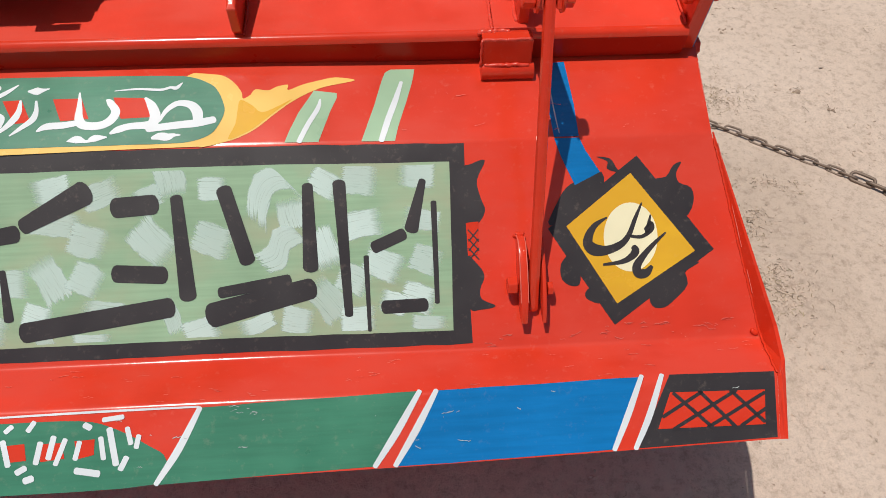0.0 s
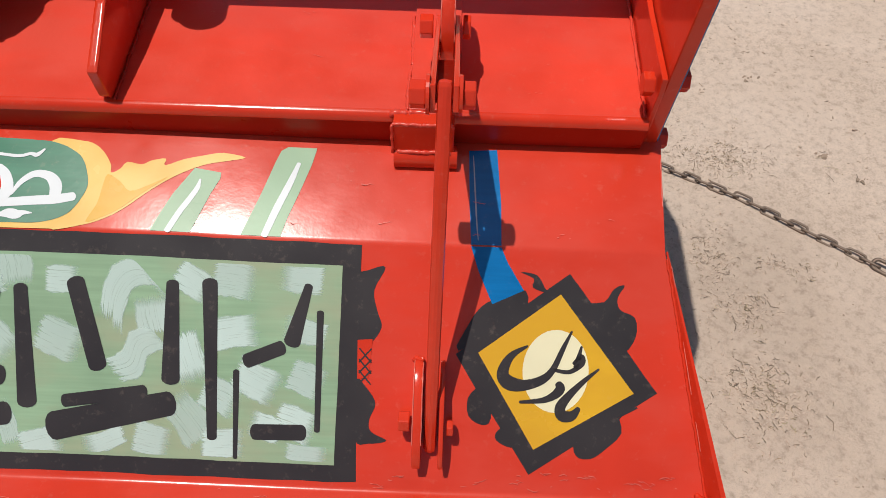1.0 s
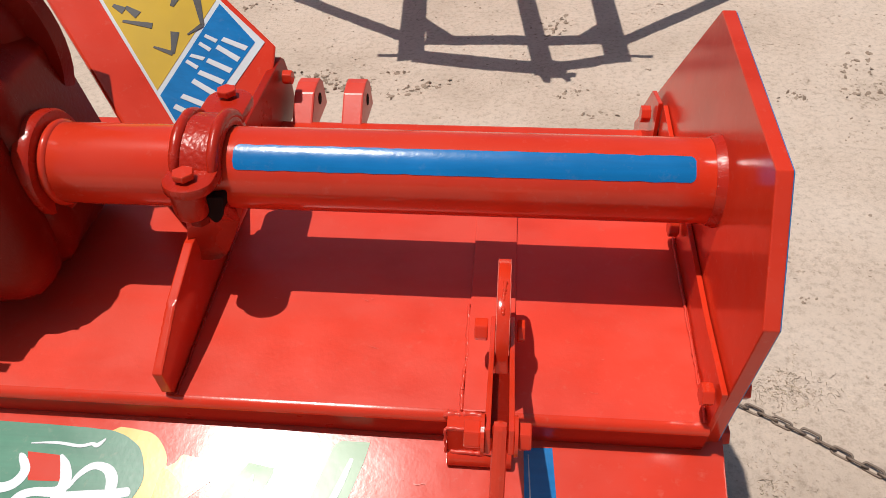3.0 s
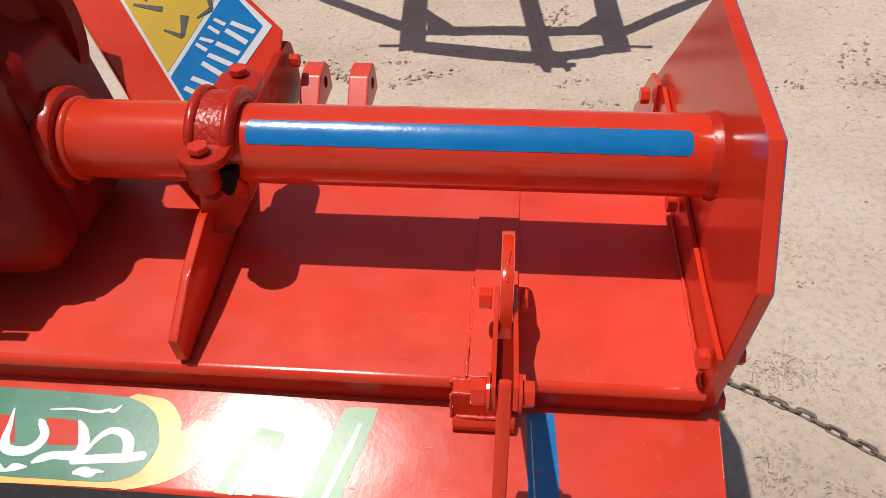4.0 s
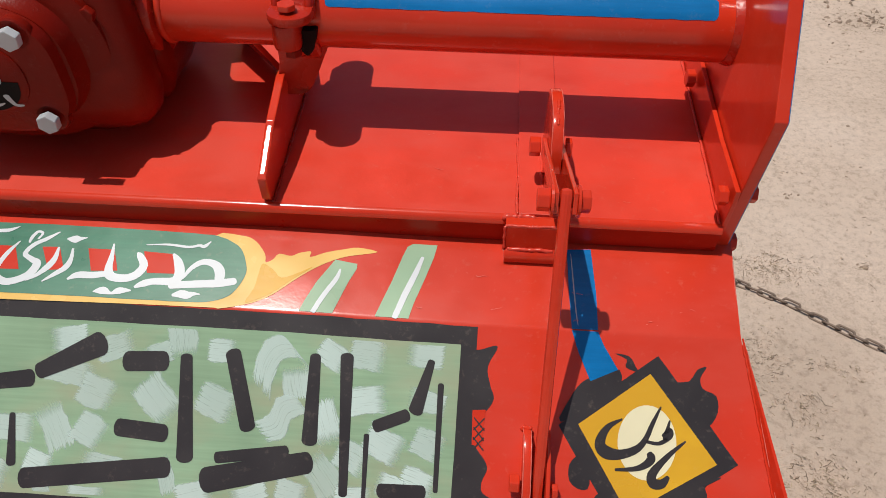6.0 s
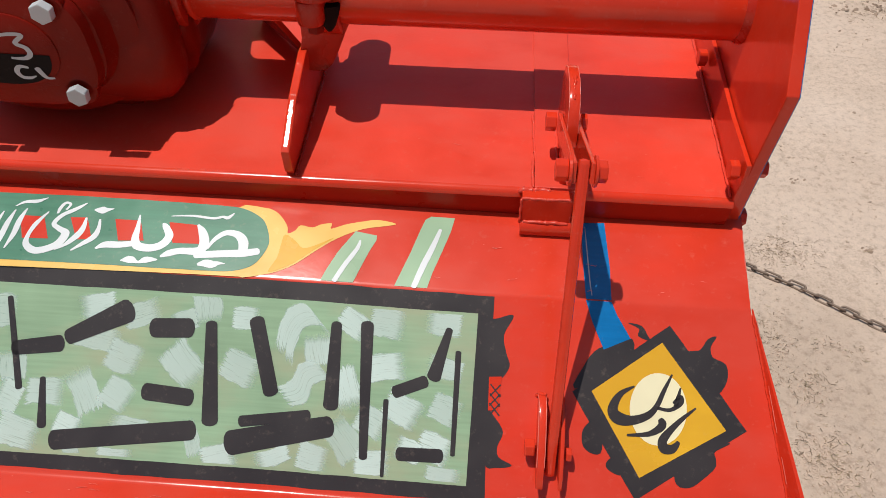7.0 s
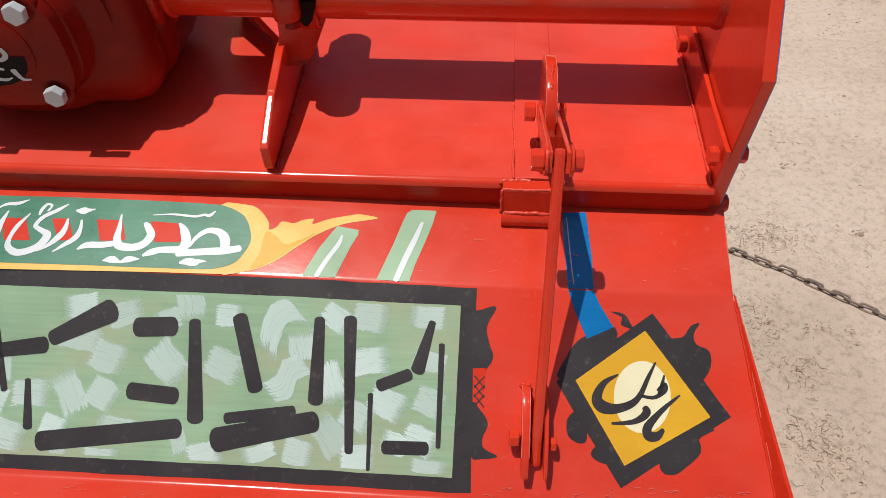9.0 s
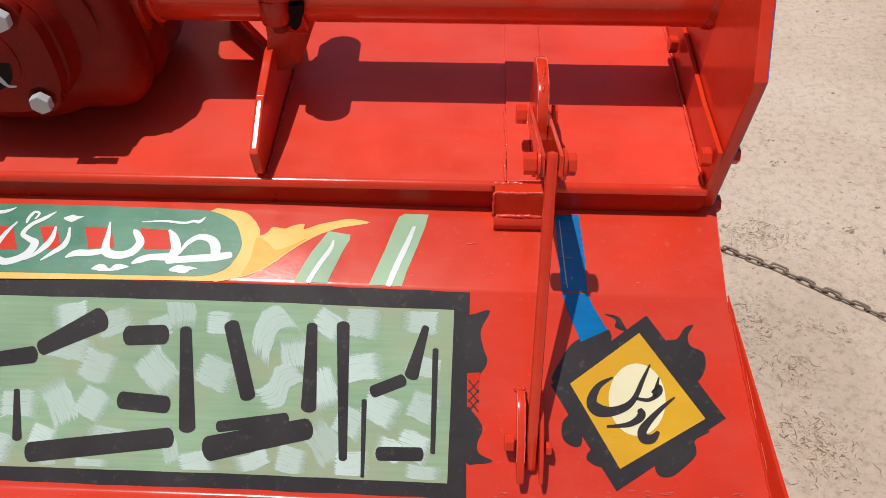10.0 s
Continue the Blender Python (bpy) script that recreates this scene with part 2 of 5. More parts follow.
def bead(points, r=0.004, seed=1):
    """An uneven weld bead along points: a lumpy, drooping rope of metal."""
    bm = bmesh.new()
    m = 9
    rings = []
    for a, b in zip(points, points[1:]):
        a, b = Vector(a), Vector(b)
        d = (b - a).normalized()
        side = d.cross(Vector((0.31, 0.2, 0.93))).normalized()
        up = side.cross(d)
        n = max(3, int((b - a).length / (r * 0.45)))
        for i in range(n + 1):
            c = a.lerp(b, i / n)
            c += (side * noise.noise(c * 90 + Vector((seed, 0, 0))) + up * noise.noise(c * 110 + Vector((0, seed, 0)))) * r * 0.6
            s = r * (0.9 + 0.32 * noise.noise(c * 210 + Vector((0, 0, seed))))
            if i in (0, n):
                s *= 0.45
            rings.append([bm.verts.new(c + (side * math.cos(2 * math.pi * j / m) + up * math.sin(2 * math.pi * j / m)) * s * (1 + 0.25 * noise.noise(c * 300 + Vector((j, seed, 0))))) for j in range(m)])
    for r0, r1 in zip(rings, rings[1:]):
        for j in range(m):
            bm.faces.new((r0[j], r0[(j + 1) % m], r1[(j + 1) % m], r1[j]))
    bm.faces.new(rings[0])
    bm.faces.new(rings[-1])
    for f in bm.faces:
        f.smooth = True
    return bm


def spline(points, steps=6, closed=True):
    """A smooth line through points (any number of values each)."""
    n = len(points)
    out = []
    for i in range(n if closed else n - 1):
        p = [points[(i + k) % n] if closed else points[min(max(i + k, 0), n - 1)] for k in (-1, 0, 1, 2)]
        for s in range(steps):
            t = s / steps
            out.append(tuple(0.5 * (2 * b + (c - a) * t + (2 * a - 5 * b + 4 * c - d) * t * t + (3 * b - a - 3 * c + d) * t ** 3) for a, b, c, d in zip(*p)))
    if not closed:
        out.append(tuple(points[-1]))
    return out


# ---- the ground ----
def ground_z(x, y):
    v = Vector((x, y, 0))
    return 0.010 * noise.noise(v * 1.3) + 0.004 * noise.noise(v * 6) + 0.0026 * max(0, noise.noise(v * 19)) + 0.006 * max(0, noise.noise(v * 8.5 + Vector((2, 7, 4))) - 0.3) + 0.0050 * max(0, noise.noise(v * 34 + Vector((5, 3, 1))) - 0.10) - 0.007 * max(0, 0.16 - abs(noise.noise(v * 3.1 + Vector((8, 1, 2))))) * max(0, noise.noise(v * 1.1 + Vector((3, 9, 5))) + 0.15) * 6 + 0.016 * max(0, noise.noise(v * 15 + Vector((1, 6, 2))) - 0.18) * max(0, noise.noise(v * 1.0 + Vector((6, 2, 8))) + 0.05) * min(1, max(0.30, (y - 1.6) * 0.8))


def build_ground():
    near_x = np.concatenate([np.arange(-1.6, 0.34, 0.03), np.arange(0.34, 2.2, 0.0085), np.arange(2.2, 2.6, 0.03)])
    near_y = np.concatenate([np.arange(-0.4, 0.3, 0.03), np.arange(0.3, 3.7, 0.0085), np.arange(3.7, 4.4, 0.03)])
    far = np.array([2, 4, 8, 16, 40, 100, 300.0])
    xs = np.concatenate([-1.6 - far[::-1], near_x, 2.6 + far])
    ys = np.concatenate([-0.4 - far[::-1], near_y, 4.4 + far])
    verts = []
    for y in ys:
        for x in xs:
            z = 0.0
            if -1.7 < x < 2.7 and -0.5 < y < 4.5:
                z = ground_z(x, y)
            verts.append((x, y, z))
    w = len(xs)
    faces = [(j * w + i, j * w + i + 1, (j + 1) * w + i + 1, (j + 1) * w + i) for j in range(len(ys) - 1) for i in range(w - 1)]
    me = bpy.data.meshes.new("ground")
    me.from_pydata(verts, [], faces)
    me.shade_smooth()
    return tagged(part("ground", me, SOIL), "pale dry sandy earth yard with crumbs and cracks", "ground", kind="structure")


build_ground()


def build_crumbs():
    rng = random.Random(7)
    ball = bmesh.new()
    bmesh.ops.create_icosphere(ball, subdivisions=1, radius=1)
    shape = [v.co.copy() for v in ball.verts]
    sides = [[v.index for v in f.verts] for f in ball.faces]
    ball.free()
    verts, faces = [], []
    litter = ((0.725, 1.37, 0.040, 0.028, 240), (0.655, 1.09, 0.020, 0.055, 170), (0.705, 0.97, 0.020, 0.022, 80), (0.69, 0.805, 0.035, 0.036, 300), (0.825, 1.07, 0.018, 0.010, 30), (0.76, 1.09, 0.018, 0.010, 30))

    def crumb(x, y, r, long):
        m = Matrix.Translation((x, y, ground_z(x, y) + r * 0.3)) @ Euler((rng.uniform(-0.5, 0.5), rng.uniform(-0.5, 0.5), rng.uniform(0, 6))).to_matrix().to_4x4() @ Matrix.Diagonal((r * long, r * rng.uniform(0.5, 0.95), r * rng.uniform(0.4, 0.8), 1))
        k = len(verts)
        verts.extend(m @ (c * rng.uniform(0.75, 1.15)) for c in shape)
        faces.extend([k + a for a in f] for f in sides)

    for _ in range(2600):
        x, y = rng.uniform(-0.9, 2.4), rng.uniform(-0.2, 4.0)
        if noise.noise(Vector((x, y, 4)) * 1.7) < rng.uniform(-0.35, 0.5):
            continue
        crumb(x, y, rng.uniform(0.0014, 0.0034) * (1.6 if rng.random() < 0.04 else 1), 1.0)
    for _ in range(120):
        cx, cy = rng.uniform(-0.6, 2.4), rng.uniform(-0.1, 4.0)
        spread, tilt = rng.uniform(0.02, 0.09), rng.uniform(0, 3)
        for _ in range(int(spread * 460)):
            p, q = rng.gauss(0, spread), rng.gauss(0, spread * 0.4)
            crumb(cx + p * math.cos(tilt) - q * math.sin(tilt), cy + p * math.sin(tilt) + q * math.cos(tilt), rng.uniform(0.0012, 0.0038) * (1.5 if rng.random() < 0.06 else 1), 1.6)
    for _ in range(3600):
        x, y = 0.42 + abs(rng.gauss(0, 0.17)), rng.uniform(0.35, 1.7)
        if noise.noise(Vector((x, y, 9)) * 6) > rng.uniform(-0.35, 0.35):
            crumb(x, y, rng.uniform(0.0009, 0.0024) * (1.9 if rng.random() < 0.08 else 1), 1.5)
    for cx, cy, sx, sy, n in litter:
        for _ in range(n):
            crumb(rng.gauss(cx, sx), rng.gauss(cy, sy), rng.uniform(0.0011, 0.0030), rng.uniform(1.0, 1.7))
    me = bpy.data.meshes.new("soil_crumbs")
    me.from_pydata(verts, [], faces)
    tagged(part("soil_crumbs", me, CLOD), "small loose crumbs of dry earth on the ground", "soil", kind="stuff")
    bm = bmesh.new()
    spots = []
    for _ in range(800):
        x, y = rng.uniform(0.42, 0.95), rng.uniform(0.55, 1.75)
        edge = 0.50 + 0.22 * (0.5 + 0.7 * noise.noise(Vector((y * 2.6, 3, 0))))
        if x > edge + rng.uniform(-0.1, 0.12) or noise.noise(Vector((x, y, 9)) * 7) < rng.uniform(-0.25, 0.45):
            continue
        spots.append((x, y, rng.uniform(0.001, 0.0036) * (3.0 if rng.random() < 0.14 else 1)))
    for _ in range(480):
        spots.append((rng.uniform(-0.8, 2.3), rng.uniform(-0.2, 3.8), rng.uniform(0.0015, 0.006)))
    for cx, cy, sx, sy, n in litter:
        for _ in range(int(n * 0.65)):
            spots.append((rng.gauss(cx, sx * 1.2), rng.gauss(cy, sy * 1.2), rng.uniform(0.0015, 0.0055) * (2.6 if rng.random() < 0.10 else 1)))
    for _ in range(160):
        spots.append((rng.gauss(1.33, 0.06), rng.gauss(2.6, 0.05), rng.uniform(0.003, 0.008)))
    for x, y in ((0.937, 1.374), (0.925, 1.36), (0.937, 1.333), (0.985, 1.325), (1.21, 1.60), (1.05, 2.56)):
        spots.extend((x + rng.gauss(0, 0.012), y + rng.gauss(0, 0.010), rng.uniform(0.006, 0.016)) for _ in range(2))
    for x, y, l in spots:
        a = rng.uniform(0, math.pi)
        z = ground_z(x, y) + 0.0012
        p = [Vector((x + math.cos(a) * l * k, y + math.sin(a) * l * k, z + rng.uniform(-0.001, 0.003))) for k in (-1, 0, 1)]
        p[1] += Vector((math.sin(a), -math.cos(a), 0)) * l * rng.uniform(-0.7, 0.7)
        w = rng.uniform(0.0003, 0.0006)
        sd = Vector((-math.sin(a), math.cos(a), 0)) * w
        up = Vector((0, 0, w))
        rings = [[bm.verts.new(q + o) for o in (sd, up, -sd)] for q in p]
        for r0, r1 in zip(rings, rings[1:]):
            for i in range(3):
                bm.faces.new((r0[i], r0[(i + 1) % 3], r1[(i + 1) % 3], r1[i]))
    tagged(part("straw_bits", bm, STRAW), "scattered bits of dry straw and twig on the ground", "straw", kind="stuff")


build_crumbs()


def build_crust():
    """Broken, curled flakes of dry crust: thin uneven slabs, each tilted a little out of the ground."""
    rng = random.Random(23)
    verts, faces = [], []

    def flake(x, y, r, tilt):
        n = rng.randint(6, 9)
        a0, squash = rng.uniform(0, 6), rng.uniform(0.45, 0.9)
        thick = r * rng.uniform(0.18, 0.34)
        m = Matrix.Translation((x, y, ground_z(x, y) + rng.uniform(-0.1, 0.7) * thick)) @ Euler((rng.gauss(0, tilt), rng.gauss(0, tilt), rng.uniform(0, 6))).to_matrix().to_4x4()
        k = len(verts)
        rim = []
        for i in range(n):
            a = a0 + 2 * math.pi * i / n
            q = r * rng.uniform(0.65, 1.15)
            rim.append(Vector((q * math.cos(a), q * squash * math.sin(a), thick * rng.uniform(-0.3, 0.3))))
        verts.extend(m @ (p * 0.92 + Vector((0, 0, thick * 0.5))) for p in rim)
        verts.extend(m @ (p - Vector((0, 0, thick * 0.6))) for p in rim)
        verts.append(m @ Vector((0, 0, thick * rng.uniform(0.5, 0.9))))
        for i in range(n):
            j = (i + 1) % n
            faces.append((k + i, k + j, k + 2 * n))
            faces.append((k + n + i, k + n + j, k + j, k + i))

    for cx, cy, long, wide, turn, count in ((-0.56, 2.73, 0.09, 0.028, -0.35, 60), (-0.44, 2.68, 0.05, 0.03, 0.3, 26), (-0.18, 2.66, 0.07, 0.018, 0.45, 44), (-0.30, 2.765, 0.035, 0.008, 0.1, 12), (0.31, 2.60, 0.05, 0.02, 0.2, 12), (0.30, 3.14, 0.07, 0.05, 1.2, 40),
                                            (0.39, 2.465, 0.025, 0.01, 0, 9), (-1.0, 3.4, 0.12, 0.05, 0.2, 40), (1.31, 2.81, 0.06, 0.03, 0.5, 26), (1.32, 2.6, 0.07, 0.04, -0.2, 36), (1.05, 2.58, 0.04, 0.02, 0.3, 12),
                                            (1.0, 1.31, 0.012, 0.008, 0, 6), (0.94, 1.38, 0.012, 0.008, 0, 6), (0.84, 1.63, 0.015, 0.008, 0, 6)):
        for _ in range(count):
            p, q = rng.gauss(0, long), rng.gauss(0, wide)
            flake(cx + p * math.cos(turn) - q * math.sin(turn), cy + p * math.sin(turn) + q * math.cos(turn), rng.uniform(0.004, 0.013) * (1 if cy > 2 else 0.6), 0.5)
    for _ in range(420):
        x, y = rng.uniform(-1.1, 2.2), rng.uniform(1.7, 3.9)
        flake(x, y, rng.uniform(0.002, 0.007), 0.35)
    for _ in range(120):
        flake(rng.uniform(0.45, 1.9), rng.uniform(0.3, 1.9), rng.uniform(0.001, 0.003), 0.3)
    me = bpy.data.meshes.new("crust_flakes")
    me.from_pydata(verts, [], faces)
    tagged(part("crust_flakes", me, BROKEN), "broken flakes of dry earth crust on the ground", "soil", kind="stuff")


build_crust()

# ---- the rotary tiller ----
PIVOT = (0.37, 0.80, 0.616)
tiller = new("rotary_tiller")
tagged(tiller, "red enamelled tractor rotary tiller with hand-painted panels standing on bare earth", "rotary tiller")
tiller.matrix_world = Matrix.Translation(PIVOT) @ pose(0, 0, 0, 0, 0, 0.4) @ pose(0, 0, 0, 0, 2.0, 0) @ Matrix.Translation([-c for c in PIVOT])
LEFT, RIGHT, MIDDLE = -1.445, 0.374, -0.53
DECK_SLOPE = 0.105


def deck_z(y):
    return 0.617 + DECK_SLOPE * (y - 0.80)


# deck sheet with its turned-down rear and front lips
deck_line = [(0.807, 0.6179), (1.262, deck_z(1.262)), (1.272, deck_z(1.272) - 0.003), (1.276, 0.657), (1.276, 0.60), (1.270, 0.60), (1.270, 0.655), (1.262, deck_z(1.262) - 0.006), (0.808, 0.6118)]
deck = part("deck", prism(deck_line, LEFT, RIGHT, "x", 0), RED_DECK, tiller, "dusty red sloping sheet-steel deck", 35)
fold_line = [(0.7985, 0.6070), (0.7988, 0.6122), (0.8008, 0.6152), (0.8035, 0.6170), (0.8069, 0.6180), (0.8075, 0.6120), (0.8055, 0.609), (0.8055, 0.6070)]
part("deck_fold", prism(fold_line, LEFT, RIGHT, "x", 0), RED, deck, "glossy red fold along the deck's rear edge", 50)
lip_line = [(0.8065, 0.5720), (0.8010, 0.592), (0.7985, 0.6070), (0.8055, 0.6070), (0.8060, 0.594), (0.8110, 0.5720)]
# lip takes the darkened red, so its shade is painted
part("deck_lip", prism(lip_line, LEFT, RIGHT, "x", 0), RED_SHADED, deck, "turned-down rear lip, its red darkened for shade", 50)
part("overlap_plate", prism([(0.804, 0.6165), (1.268, deck_z(1.268)), (1.268, deck_z(1.268) + 0.004), (0.804, 0.6215)], 0.119, 0.172, "x", 0.001), RED_DECK, deck)
part("weld_bead", bead([(0.118, 0.805, 0.6195), (0.116, 0.83, 0.622), (0.119, 0.87, 0.6265), (0.1175, 0.95, 0.6345)], 0.0023, 3), RED_DECK, deck)
part("weld_bead", bead([(0.369, 0.806, 0.621), (0.369, 1.26, deck_z(1.26) + 0.001)], 0.0016, 4), RED_DECK, deck)
part("front_rail", prism([(1.257, 0.655), (1.257, 0.6715), (1.259, 0.6735), (1.266, 0.6735), (1.268, 0.6715), (1.268, 0.655)], LEFT, RIGHT, "x", 0.0012), RED, deck, "upright rail along the deck's front edge", 40)
part("rail_cover", prism([(1.246, 0.655), (1.246, 0.6695), (1.252, 0.6745), (1.269, 0.6750), (1.270, 0.655)], 0.119, 0.172, "x", 0.0012), RED_DECK, deck)
part("weld_bead", bead([(-0.20, 1.256, 0.668), (-0.10, 1.256, 0.668)], 0.003, 51), RED_DECK, deck)
flange_line = [(0.806, 0.60), (1.27, 0.64), (1.27, 0.725), (0.90, 0.682), (0.796, 0.678), (0.796, 0.66)]
flange = part("end_flange", prism(flange_line, 0.372, 0.378, "x", 0.001), RED, tiller, "upright red bolting flange at the deck's end")
for y, z in ((0.811, 0.660), (1.058, 0.676)):
    part("bolt", hex_bolt((0.372, y, z), (-1, 0, 0), 0.022, 0.012, False), RED, flange)

# side plate, with the blue of its outer face showing along the edge
plate_line = [(1.114, 0.930), (0.853, 0.903), (0.778, 0.788), (0.809, 0.62), (0.828, 0.50), (0.89, 0.12), (1.02, 0.045), (1.28, 0.045), (1.42, 0.20), (1.50, 0.56)]
side_plate = part("side_plate", prism(plate_line, 0.379, 0.394, "x", 0.0016), RED, tiller, "tall red side plate with a blue outer face")
inset = [(y + (1.1 - y) * 0.006, z + (0.6 - z) * 0.006) for y, z in plate_line]
part("outer_paint", prism(inset, 0.3935, 0.3955, "x", 0.0006), BLUE, side_plate, "blue painted outer face")
for y, z in ((0.828, 0.652), (0.836, 0.562), (0.86, 0.45)):
    part("bolt", hex_bolt((0.395, y, z), (1, 0, 0), 0.022, 0.012), RED, side_plate)
part("side_plate", prism(plate_line, LEFT - 0.02, LEFT - 0.005, "x", 0.0016), RED, tiller)

# rotor drum with its blades under the deck
rotor = part("rotor_drum", revolve([(0, 0.0), (0.001, 0.10), (1.80, 0.10), (1.801, 0.0)], (-1.435, 1.07, 0.30), (1, 0, 0), 32), RED, tiller, "red rotor drum under the deck", 40)
for k in range(18):
    a = k * 2.4
    c, s = math.cos(a), math.sin(a)
    x = -1.38 + 0.1 * k
    part("blade", bar((x, 1.07 + 0.09 * c, 0.30 + 0.09 * s), (x, 1.07 + 0.235 * c, 0.30 + 0.235 * s), 0.05, 0.008, 0.001), RED, rotor)

# main tube
TY, TZ, TR = 0.997, 0.789, 0.0465
tube = part("main_tube", revolve([(0, TR), (0.776, TR)], (-0.396, TY, TZ), (1, 0, 0), 64), RED, tiller, "round red cross tube with a blue stripe", 40)
part("main_tube", revolve([(0, TR), (0.80, TR)], (-1.455, TY, TZ), (1, 0, 0), 64), RED, tiller, "", 40)
part("weld_ring", revolve([(0, TR + 0.001), (0.003, TR + 0.002), (0.007, TR + 0.0034), (0.010, TR + 0.004)], (0.369, TY, TZ), (1, 0, 0), 64), RED_CAST, tube, "", 60)


def tube_patch(x0, x1, a0, a1, r, nx=60, na=14, wobble=0.0012, lump=0.0):
    """A painted patch on the tube; angles from the rear-facing horizontal, upwards."""
    bm = bmesh.new()
    rows = []
    for i in range(nx + 1):
        u = i / nx
        row = []
        for j in range(na + 1):
            v = j / na
            edge = wobble * noise.noise(Vector((u * 30, v * 7, 2)))
            cut = 0.005 * (abs(2 * v - 1) ** 6)
            x = min(max(x0 + (x1 - x0) * u, x0 + cut), x1 - cut)
            a = radians(a0 + (a1 - a0) * v) + edge / r
            q = r + lump * (noise.noise(Vector((x * 230, a * 12, 3))) + 0.7 * noise.noise(Vector((x * 560, a * 30, 8))))
            row.append(bm.verts.new((x + edge * 0.5, TY - q * math.cos(a), TZ + q * math.sin(a))))
        rows.append(row)
    for r0, r1 in zip(rows, rows[1:]):
        for j in range(na):
            bm.faces.new((r0[j], r0[j + 1], r1[j + 1], r1[j]))
    return bm


part("blue_stripe", tube_patch(-0.137, 0.348, 32, 67, TR + 0.0005), BLUE, tube, "hand-painted blue stripe", 60)

# cast clamp round the tube
CX = -0.175
clamp = part("tube_clamp", bmesh.new(), RED_CAST, tiller, "thick red cast clamp bolted over the tube")


def saddle(r_in, r_out, x0, x1, a0, a1, segs=24, round_=0.004):
    outline = [(TY - r_out * math.cos(a), TZ + r_out * math.sin(a)) for a in [radians(a0 + (a1 - a0) * i / segs) for i in range(segs + 1)]]
    outline += [(TY - r_in * math.cos(a), TZ + r_in * math.sin(a)) for a in [radians(a1 + (a0 - a1) * i / segs) for i in range(segs + 1)]]
    return prism(outline, x0, x1, "x", round_)


def hoop(x, r, thick, a0, a1, segs=32, around=12):
    """A rounded, slightly lumpy rib bent over the tube."""
    bm = bmesh.new()
    rings = []
    for i in range(segs + 1):
        u = i / segs
        a = radians(a0 + (a1 - a0) * u)
        t = thick * (0.55 + 0.45 * min(1, 6 * u, 6 * (1 - u))) * (1 + 0.10 * noise.noise(Vector((x * 90, u * 9, 1))))
        ring = []
        for j in range(around):
            b = 2 * math.pi * j / around
            q = r + t * 1.15 * math.cos(b)
            ring.append(bm.verts.new((x + t * math.sin(b), TY - q * math.cos(a), TZ + q * math.sin(a))))
        rings.append(ring)
    for r0, r1 in zip(rings, rings[1:]):
        for j in range(around):
            bm.faces.new((r0[j], r0[(j + 1) % around], r1[(j + 1) % around], r1[j]))
    bm.faces.new(rings[0])
    bm.faces.new(rings[-1])
    return bm


part("saddle", saddle(TR, TR + 0.012, CX - 0.027, CX + 0.027, 14, 166), RED_CAST, clamp, "", 50)
for s in (-1, 1):
    part("rib", hoop(CX + s * 0.0205, TR + 0.0122, 0.0066, 18, 162), RED_CAST, clamp, "", 70)
part("casting_skin", tube_patch(CX - 0.0165, CX + 0.0165, 16, 164, TR + 0.0142, 28, 130, 0.0, 0.0005), RED_CAST, clamp, "rough cast surface", 60)


def tongue(wide, s, reach, inner, cx=CX):
    arc = [(cx + wide * math.cos(a), TY + s * (reach + wide * 0.85 * math.sin(a))) for a in [math.pi * i / 18 for i in range(19)]]
    return arc + [(cx - wide, TY + s * inner), (cx + wide, TY + s * inner)]


for s, reach, up in ((-1, 0.068, 0.0), (1, 0.084, 0.010)):
    part("ear", prism(tongue(0.0275, s, reach, 0.040), 0.808 + up, 0.820 + up, "z", 0.0035), RED_CAST, clamp, "", 50)
    part("bolt", hex_bolt((CX - 0.002, TY + s * (reach + 0.002), 0.820 + up), (0, 0, 1), 0.021, 0.008, False, 0.3), RED, clamp)
    part("lower_ear", prism(tongue(0.018, s, reach - 0.004, 0.036, CX - 0.008), 0.768 + up, 0.803 + up, "z", 0.006), RED_CAST, clamp, "", 50)
    part("nut", hex_bolt((CX - 0.004, TY + s * (reach - 0.010), 0.768 + up), (0, 0, -1), 0.020, 0.010, False, 0.2), RED_CAST_SHADED, clamp)
part("lower_saddle", saddle(TR, TR + 0.014, CX - 0.026, CX + 0.026, -165, -15), RED_CAST, clamp, "", 50)
pedestal_line = [(-0.199, 0.7645), (-0.168, 0.7655), (-0.138, 0.772), (-0.134, 0.766), (-0.146, 0.740), (-0.160, 0.708), (-0.172, 0.694), (-0.205, 0.692), (-0.207, 0.712), (-0.202, 0.740)]
pedestal = prism(spline(pedestal_line, 3), 0.946, 1.040, "y", 0.007)
for v in pedestal.verts:
    v.co.y += 0.004 * noise.noise(v.co * 42) + 0.9 * max(0.0, v.co.x + 0.172) * (v.co.y < 0.98)
part("pedestal", pedestal, RED_CAST, clamp, "rounded cast pedestal", 60)
# solid dark plug in place of a shaded cavity
hole_line = spline([(-0.1675, 0.7885), (-0.157, 0.7900), (-0.1465, 0.7905), (-0.1485, 0.778), (-0.152, 0.765), (-0.1585, 0.7565), (-0.1640, 0.757), (-0.1690, 0.7660), (-0.1695, 0.777)], 3)
part("bolt_slot", prism(hole_line, 0.9375, 0.985, "y", 0.001), DARK, clamp, "dark plug painted as the shade inside an open bolt slot")

